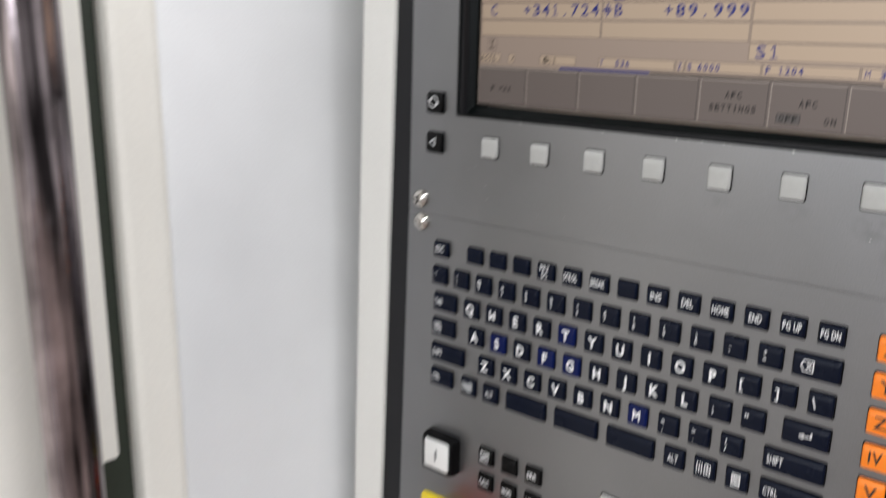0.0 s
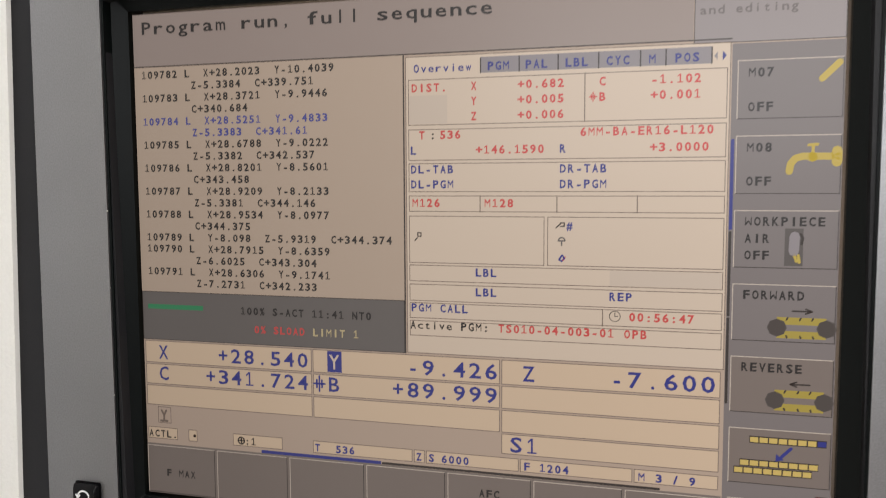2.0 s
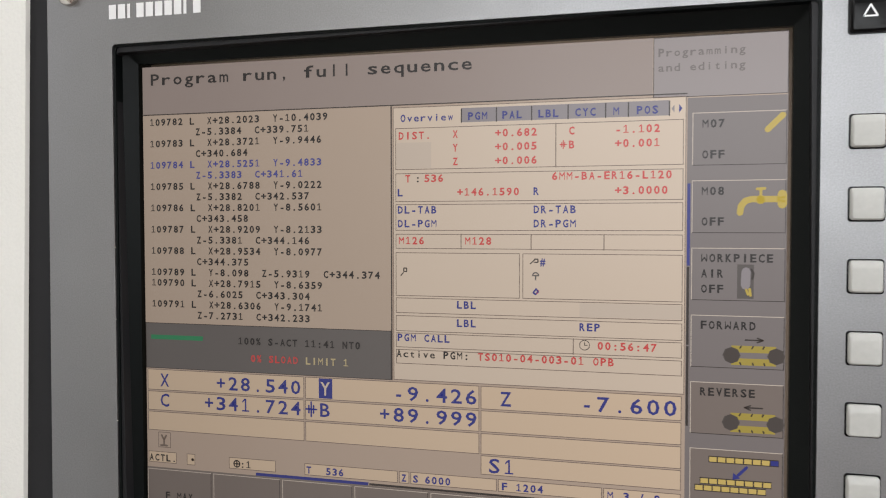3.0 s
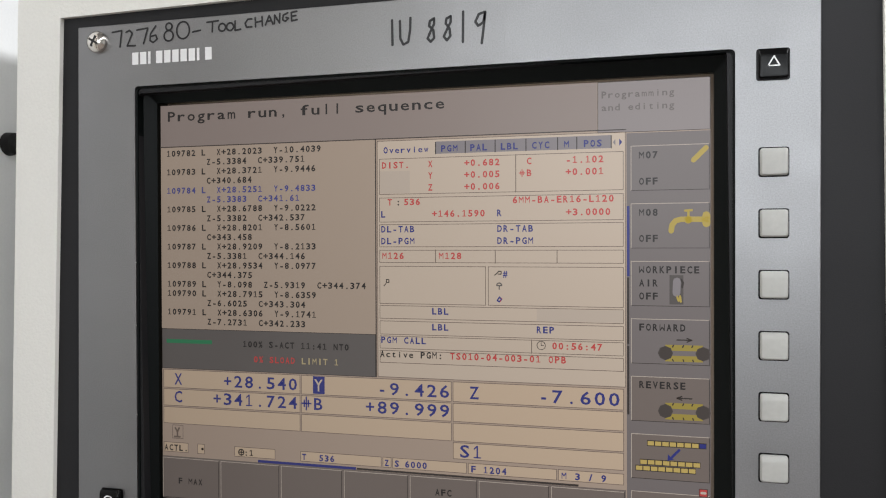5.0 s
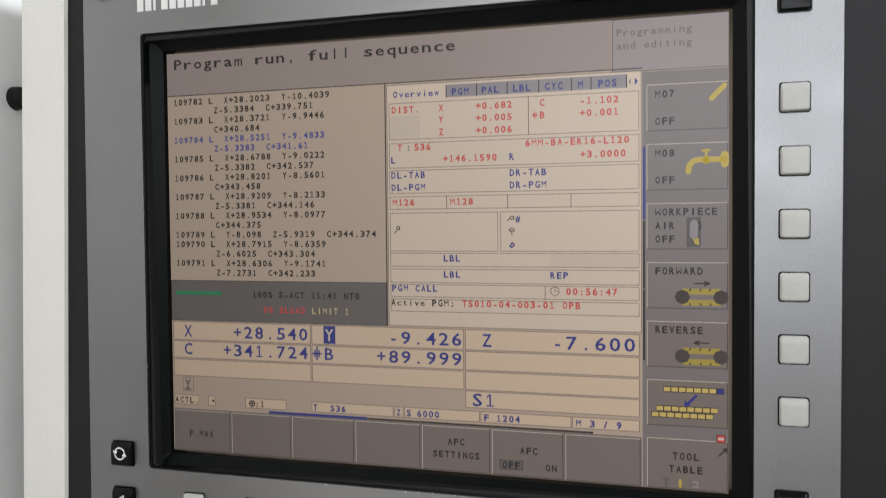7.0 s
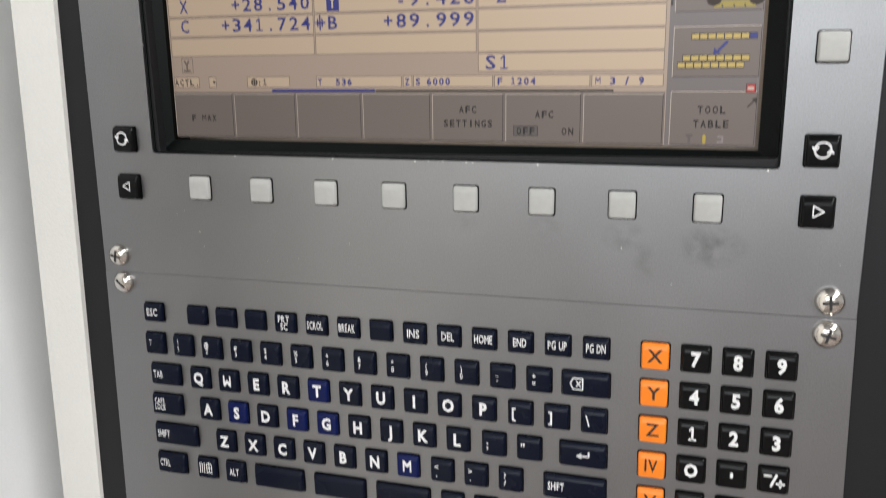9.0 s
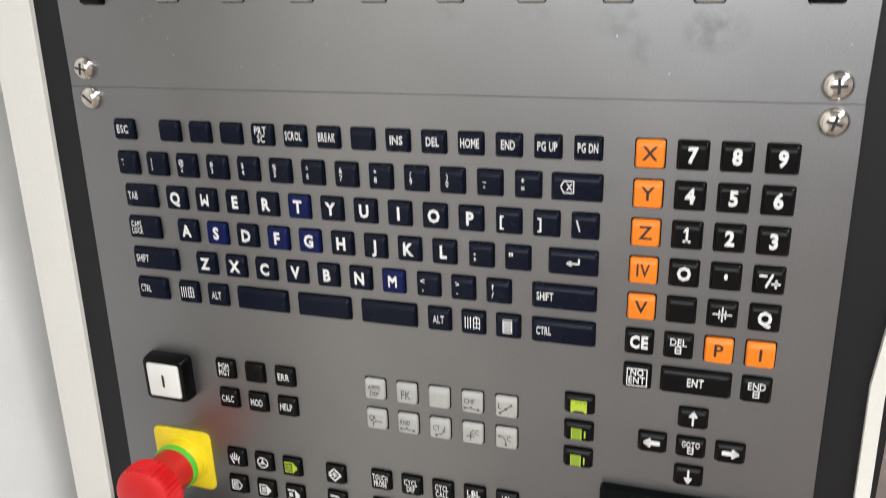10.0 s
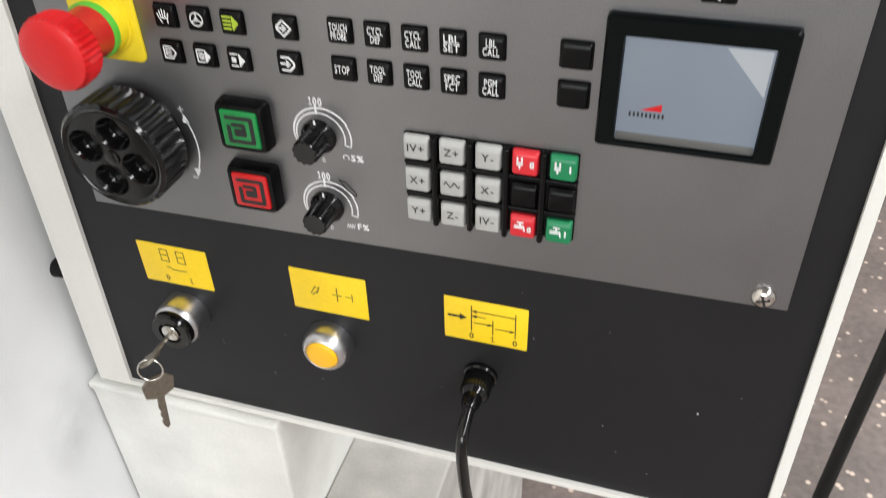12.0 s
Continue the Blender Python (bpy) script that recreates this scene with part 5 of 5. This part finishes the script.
for t, x, z, m in (("DIST.", -0.0118, 1.5911, L_RED), ("X", 0.0134, 1.5912, L_RED), ("+0.682", 0.0328, 1.5912, L_RED), ("Y", 0.0134, 1.5852, L_RED), ("+0.005", 0.0328, 1.5852, L_RED), ("Z", 0.0134, 1.5791, L_RED), ("+0.006", 0.0328, 1.5791, L_RED),
                   ("C", 0.0648, 1.5912, L_RED), ("-1.102", 0.0843, 1.5912, L_RED), ("B", 0.0648, 1.5853, L_RED), ("+0.001", 0.0843, 1.5853, L_RED),
                   ("T", -0.0087, 1.5718, L_RED), (":", -0.0040, 1.5718, L_INK), ("536", 0.0003, 1.5718, L_RED), ("6MM-BA-ER16-L120", 0.0576, 1.5719, L_RED), ("L", -0.0124, 1.5655, L_BLUE), ("+146.1590", 0.0156, 1.5655, L_RED), ("R", 0.0496, 1.5655, L_BLUE), ("+3.0000", 0.0844, 1.5655, L_RED),
                   ("DL-TAB", -0.0123, 1.5577, L_BLUE), ("DR-TAB", 0.0497, 1.5576, L_BLUE), ("DL-PGM", -0.0123, 1.5515, L_BLUE), ("DR-PGM", 0.0497, 1.5515, L_BLUE), ("M126", -0.0118, 1.5438, L_RED), ("M128", 0.0191, 1.5438, L_RED),
                   ("LBL", 0.0153, 1.5152, L_BLUE), ("LBL", 0.0153, 1.5070, L_BLUE), ("REP", 0.0696, 1.5070, L_BLUE), ("PGM CALL", -0.0126, 1.4997, L_BLUE), ("00:56:47", 0.0773, 1.4992, L_RED), ("Active PGM:", -0.0131, 1.4923, L_INK), ("TS010-04-003-01 OPB", 0.0249, 1.4923, L_RED)):
    say(x, z, t, m, pitch=0.00316)
draw([arc_line(0.0722, 1.4992, 0.0021, 0, 360, 18), [(0.0722, 1.4992), (0.0722, 1.5006)], [(0.0722, 1.4992), (0.0734, 1.4992)]], L_INK, 0.0003)
draw([[(-0.0092, 1.5298), (-0.0078, 1.5298), (-0.0078, 1.5313), (-0.0092, 1.5313), (-0.0092, 1.5298)], [(-0.0105, 1.5280), (-0.0094, 1.5292)]], L_SHADE, 0.0005)
draw([[(0.0487, 1.5340), (0.0505, 1.5356)], [(0.0505, 1.5346), (0.0520, 1.5346), (0.0520, 1.5360), (0.0505, 1.5360)]], L_SHADE, 0.0005)
say(0.0525, 1.5349, "#", L_BLUE)
draw([arc_line(0.0510, 1.5288, 0.0013, 0, 180, 8), [(0.0498, 1.5288), (0.0522, 1.5288)], [(0.0510, 1.5288), (0.0510, 1.5270)]], L_STAT, 0.0006)
draw([[(0.0500, 1.5213), (0.0512, 1.5230), (0.0522, 1.5218), (0.0510, 1.5206), (0.0500, 1.5213)]], L_BLUE, 0.0007)
draw([[(0.0516, 1.5210), (0.0524, 1.5224)]], L_RED, 0.0005)

# axis positions
for z0, z1 in ((1.4688, 1.4792), (1.4586, 1.4682), (1.4485, 1.4580)):
    for x0, x1 in ((SX0 + 0.0008, -0.0590), (-0.0584, 0.0258), (0.0265, 0.1124)):
        field(x0, x1, z0, z1, L_WARM, L_LINE)
field(0.0265, 0.1124, 1.4394, 1.4480, L_WARM, L_LINE)
BIGT = dict(size=0.0063, stretch=1.0, bold=False)
for t, x, z, al, pt in (("X", -0.1372, 1.4740, "L", 0.0066), ("+28.540", -0.0598, 1.4740, "R", 0.0066), ("C", -0.1372, 1.4640, "L", 0.0066), ("+341.724", -0.0598, 1.4640, "R", 0.0066), ("-9.426", 0.0256, 1.4740, "R", 0.0068),
                        ("B", -0.0515, 1.4640, "L", 0.0066), ("+89.999", 0.0256, 1.4640, "R", 0.0068), ("Z", 0.0346, 1.4740, "L", 0.0066), ("-7.600", 0.1113, 1.4740, "R", 0.0069), ("S1", 0.0295, 1.4438, "L", 0.0066)):
    say(x, z, t, L_BLUE, pitch=pt, align=al, **BIGT)
field(-0.0514, -0.0446, 1.4694, 1.4788, L_BLUE, level=2)
say(-0.0480, 1.4741, "Y", L_CELL, align="C", pitch=0.0066, **BIGT)
for x0, x1 in ((SX0 + 0.0008, -0.1280), (-0.1222, -0.1176), (-0.0990, -0.0740), (-0.0590, -0.0125), (-0.0118, -0.0070), (-0.0064, 0.0338), (0.0344, 0.0798), (0.0804, 0.1124)):
    field(x0, x1, 1.4323, 1.4379, L_WARM, L_LINE)
for t, x, m in (("ACTL.", -0.1434, L_INK), (":1", -0.0930, L_INK), ("T", -0.0582, L_BLUE), ("536", -0.0482, L_BLUE), ("Z", -0.0110, L_BLUE), ("S", -0.0054, L_BLUE), ("6000", 0.0003, L_BLUE), ("F", 0.0358, L_BLUE), ("1204", 0.0422, L_BLUE), ("M", 0.0818, L_BLUE), ("3 / 9", 0.0885, L_BLUE)):
    say(x, 1.4350, t, m)
draw([arc_line(-0.0945, 1.4350, 0.0016, 0, 360, 14), [(-0.0961, 1.4350), (-0.0929, 1.4350)], [(-0.0945, 1.4334), (-0.0945, 1.4366)]], L_INK, 0.0006)
field(-0.1382, -0.1312, 1.4400, 1.4478, L_BACK, L_LINE)
draw([[(-0.1365, 1.4412), (-0.1330, 1.4412)], [(-0.1347, 1.4415), (-0.1347, 1.4440)], [(-0.1360, 1.4462), (-0.1347, 1.4440), (-0.1335, 1.4462)]], L_LINE, 0.0010)
draw([[(-0.1188, 1.4352), (-0.1186, 1.4352)]], L_SHADE, 0.0014)

for x, z, k, mat in ((-0.0552, 1.4640, 1.0, L_BLUE), (0.0628, 1.5853, 0.52, L_RED)):
    draw([[(-0.0027 * k, 0), (0.0027 * k, 0)], [(0, 0.0034 * k), (0, -0.0034 * k)], [(-0.0012 * k, 0.0017 * k), (-0.0012 * k, -0.0017 * k)], [(0.0012 * k, 0.0017 * k), (0.0012 * k, -0.0017 * k)]], mat, 0.0008 * k, x, z)

# soft key captions along the bottom
field(SX0, 0.1134, SZ0, 1.4300, L_SOFT)
field(-0.0845, -0.0268, 1.4300, 1.4314, L_BLUE, level=2)
field(-0.0264, 0.0905, 1.4301, 1.4311, L_SHADE, level=2)
for i in range(7):
    field(-0.1444 + 0.0369 * i, -0.1444 + 0.0369 * (i + 1) - 0.0012, 1.4064, 1.4291, L_SOFT, level=2, raised=True)
say(-0.1265, 1.4164, "F MAX", align="C")
say(0.0214, 1.4217, "AFC", align="C")
say(0.0214, 1.4150, "SETTINGS", align="C")
say(0.0588, 1.4196, "AFC", align="C")
field(0.0440, 0.0558, 1.4094, 1.4142, L_STAT, L_SHADE, level=3)
say(0.0499, 1.4118, "OFF", align="C")
say(0.0699, 1.4118, "ON", align="C")

# key captions down the side
field(0.1138, SX1, SZ0, 1.6032, L_GREY)
field(0.1140, 0.1152, 1.5340, 1.5680, L_BLUE, level=2)
field(0.1140, 0.1150, 1.5010, 1.5334, L_SHADE, level=2)
field(0.1140, 0.1150, 1.4670, 1.5004, L_SHADE, level=2)
for i in range(7):
    field(0.1158, 0.1521, 1.5753 - 0.0278 * i if i < 6 else 1.4064, 1.5970 - 0.0278 * i, L_SOFT if i > 3 else L_GREY, level=2, raised=True)
for t, z in (("M07", 1.5924), ("OFF", 1.5798), ("M08", 1.5648), ("OFF", 1.5523), ("WORKPIECE", 1.5373), ("AIR", 1.5309), ("OFF", 1.5246), ("FORWARD", 1.5096), ("REVERSE", 1.4819)):
    say(0.1193, z, t)
say(0.1335, 1.4222, "TOOL", align="C")
say(0.1335, 1.4160, "TABLE", align="C")
draw([[(0.1448, 1.5893), (0.1505, 1.5950)]], L_YEL, 0.0024)
draw([[(0.1346, 1.5558), (0.1350, 1.5586), (0.1366, 1.5606), (0.1390, 1.5613), (0.1425, 1.5613), (0.1510, 1.5612)]], L_YEL, 0.0026)
draw([[(0.1425, 1.5610), (0.1425, 1.5656)], [(0.1410, 1.5654), (0.1440, 1.5656)]], L_YEL, 0.0011)
draw([[(0.1423, 1.5610), (0.1427, 1.5612)], [(0.1506, 1.5592), (0.1506, 1.5632)]], L_YEL, 0.0036)
field(0.1338, 0.1402, 1.5207, 1.5347, L_DARK, level=3)
draw([[(0.1372, 1.5318), (0.1370, 1.5262)]], L_TAB, 0.0036)
draw([[(0.1392, 1.5326), (0.1400, 1.5311), (0.1396, 1.5290)]], L_SHADE, 0.0010)
draw([[(0.1372, 1.5247), (0.1380, 1.5225)], [(0.1386, 1.5247), (0.1390, 1.5221)]], L_YEL, 0.0010)
for z, way in ((1.4974, 1), (1.4696, -1)):
    for dz in (0.0026, -0.0026):
        field(0.1318, 0.1490, z + dz - 0.0014, z + dz + 0.0014, L_BELT, level=3)
    for x in (0.1318, 0.1490):
        draw([[(x, z), (x + 0.0002, z)]], L_DARK, 0.0068)
    draw([[(x, z + 0.0030), (x + 0.0004, z + 0.0038)] for x in (0.1352, 0.1398, 0.1440)] + [[(x, z - 0.0030), (x + 0.0003, z - 0.0037)] for x in (0.1352, 0.1400, 0.1444)], L_SHADE, 0.0006)
    tipx, tail = (0.1440, 0.1372) if way > 0 else (0.1372, 0.1440)
    draw([[(tail, z + 0.0064), (tipx, z + 0.0064)], [(tipx - 0.0022 * way, z + 0.0073), (tipx, z + 0.0064), (tipx - 0.0022 * way, z + 0.0055)]], L_SHADE, 0.0006)
for x0, x1, z, blue in ((0.1233, 0.1506, 1.4537, True), (0.1199, 0.1479, 1.4445, False), (0.1178, 0.1458, 1.4415, False)):
    field(x0, x1, z - 0.0014, z + 0.0014, L_SHADE, level=3)
    for i in range(8):
        a = x0 + (x1 - x0) * i / 8
        field(a + 0.0003, a + (x1 - x0) / 8 - 0.0002, z - 0.0010, z + 0.0010, L_BLUE if blue and i == 7 else L_BRICK, name="pallet", level=4)
draw([[(0.1382, 1.4512), (0.1350, 1.4478)]], L_BLUE, 0.0012)
put("drawing", mesh_of("drawing", [(0.1330, 0, 1.4488), (0.1328, 0, 1.4458), (0.1358, 0, 1.4466)], [(0, 1, 2)], L_BLUE), screen, (0, SY0 - 0.0006, 0))
field(0.1472, 0.1512, 1.4296, 1.4334, L_RED, L_SHADE, level=4)
draw([[(0.1484, 1.4315), (0.1500, 1.4315)]], L_EDGE, 0.0012)
draw([[(0.1484, 1.4236), (0.1518, 1.4270)], [(0.1502, 1.4268), (0.1518, 1.4270), (0.1516, 1.4254)]], L_SHADE, 0.0007)
draw([[(0.1236, 1.4108), (0.1256, 1.4108)], [(0.1246, 1.4104), (0.1246, 1.4078)]], L_STAT, 0.0012)
draw([[(0.1310, 1.4106), (0.1310, 1.4078)]], L_YEL, 0.0014)
draw([[(0.1368, 1.4104), (0.1388, 1.4104), (0.1388, 1.4080), (0.1368, 1.4080)]], L_DIM, 0.0008)

# ---- writing on the monitor's front ----
for i in range(10):
    x = -0.1548 + 0.0051 * i
    put("maker_mark", mesh_of("maker_mark", [(x, 0, 1.6502), (x + (0.0016 if i in (2, 8) else 0.0040), 0, 1.6502), (x + (0.0016 if i in (2, 8) else 0.0040), 0, 1.6570), (x, 0, 1.6570)], [(0, 1, 2, 3)], PRINT), monitor, (0, -0.0002, 0), "white block of the maker's mark")
note = [[(-0.1642, 1.6674), (-0.1580, 1.6680), (-0.1592, 1.6590)], [(-0.1552, 1.6668), (-0.1530, 1.6678), (-0.1512, 1.6660), (-0.1545, 1.6592), (-0.1492, 1.6590)], [(-0.1482, 1.6676), (-0.1412, 1.6682), (-0.1440, 1.6598)],
        [(-0.1362, 1.6690), (-0.1395, 1.6648), (-0.1398, 1.6612), (-0.1378, 1.6600), (-0.1352, 1.6618), (-0.1362, 1.6640), (-0.1390, 1.6634)],
        arc_line(-0.1278, 1.6680, 0.0020, 0, 360, 12), arc_line(-0.1280, 1.6630, 0.0029, 0, 360, 14), [(-0.1190 + 0.0040 * math.cos(a * 0.4), 1.6654 + 0.0047 * math.sin(a * 0.4)) for a in range(17)], [(-0.1130, 1.6640), (-0.1082, 1.6646)],
        [(-0.1042, 1.6686), (-0.0972, 1.6690)], [(-0.1008, 1.6688), (-0.1010, 1.6632)], arc_line(-0.0950, 1.6652, 0.0021, 90, 450, 12), arc_line(-0.0902, 1.6652, 0.0021, 90, 450, 12), [(-0.0872, 1.6680), (-0.0872, 1.6630), (-0.0838, 1.6634)],
        [(-0.0772, 1.6684), (-0.0796, 1.6684), (-0.0812, 1.6664), (-0.0804, 1.6642), (-0.0772, 1.6642)], [(-0.0752, 1.6690), (-0.0750, 1.6640)], [(-0.0712, 1.6692), (-0.0710, 1.6642)], [(-0.0751, 1.6664), (-0.0711, 1.6668)],
        [(-0.0692, 1.6646), (-0.0670, 1.6694), (-0.0648, 1.6648)], [(-0.0683, 1.6664), (-0.0656, 1.6666)], [(-0.0640, 1.6648), (-0.0638, 1.6694), (-0.0610, 1.6650), (-0.0608, 1.6700)],
        [(-0.0562, 1.6700), (-0.0588, 1.6690), (-0.0592, 1.6666), (-0.0576, 1.6656), (-0.0558, 1.6672), (-0.0572, 1.6676)], [(-0.0510, 1.6704), (-0.0542, 1.6700), (-0.0540, 1.6656), (-0.0508, 1.6660)], [(-0.0540, 1.6680), (-0.0516, 1.6682)]]
put("marker_note", strokes("marker_note", note, 0.0010, MARKER), monitor, (-0.0035, -0.0002, 0.0018), "black marker pen note on the top edge")
number = [[(0.0000, 1.6635), (0.0002, 1.6510)], [(0.0042, 1.6628), (0.0044, 1.6540), (0.0060, 1.6508), (0.0086, 1.6520), (0.0096, 1.6580), (0.0098, 1.6640)],
          [(0.0222, 1.6628), (0.0200, 1.6616), (0.0196, 1.6592), (0.0218, 1.6570), (0.0222, 1.6530), (0.0204, 1.6512), (0.0188, 1.6530), (0.0206, 1.6570), (0.0222, 1.6600), (0.0222, 1.6628)],
          [(0.0308, 1.6632), (0.0286, 1.6622), (0.0282, 1.6598), (0.0302, 1.6572), (0.0306, 1.6534), (0.0288, 1.6514), (0.0272, 1.6534), (0.0292, 1.6574), (0.0308, 1.6604), (0.0308, 1.6632)],
          [(0.0372, 1.6650), (0.0370, 1.6500)], [(0.0480, 1.6640), (0.0452, 1.6632), (0.0434, 1.6596), (0.0448, 1.6574), (0.0474, 1.6590), (0.0484, 1.6640), (0.0474, 1.6550), (0.0466, 1.6488)]]
put("marker_note", strokes("marker_note", number, 0.0013, MARKER), monitor, (-0.0018, -0.0002, 0.0), "black marker pen number on the top edge")

# ---- small chips and dust on the painted plates ----
CHIP = material("bare_metal_chip", (0.70, 0.69, 0.66), 0.5)
rng = random.Random(7)


def chip(x, z, y, r, parent):
    pts = [(x + r * rng.uniform(0.5, 1.2) * math.cos(a), z + r * rng.uniform(0.5, 1.2) * math.sin(a)) for a in (k * math.pi / 3 for k in range(6))]
    put("paint_chip", mesh_of("paint_chip", [(px, y, pz) for px, pz in pts], [tuple(range(6))], CHIP), parent)


chip(0.1720, 0.8960, 0.0018, 0.0012, pendant)
for _ in range(16):
    chip(rng.uniform(-0.18, 0.20), rng.uniform(0.82, 0.965), 0.0018, rng.uniform(0.0002, 0.0005), pendant)
for _ in range(9):
    chip(rng.uniform(OX0, OX1), OZ0 - rng.uniform(0.0, 0.0006), -0.0002, rng.uniform(0.0003, 0.0007), monitor)
for z in (1.540, 1.505, 1.455):
    chip(OX0 + 0.0004, z, -0.0002, 0.0004, monitor)
for _ in range(10):
    chip(rng.uniform(-0.18, 0.19), rng.uniform(1.34, 1.37), -0.0002, rng.uniform(0.0002, 0.0004), monitor)

# the monitor unit sits a touch askew in the pendant
monitor.rotation_euler.y = radians(0.65)
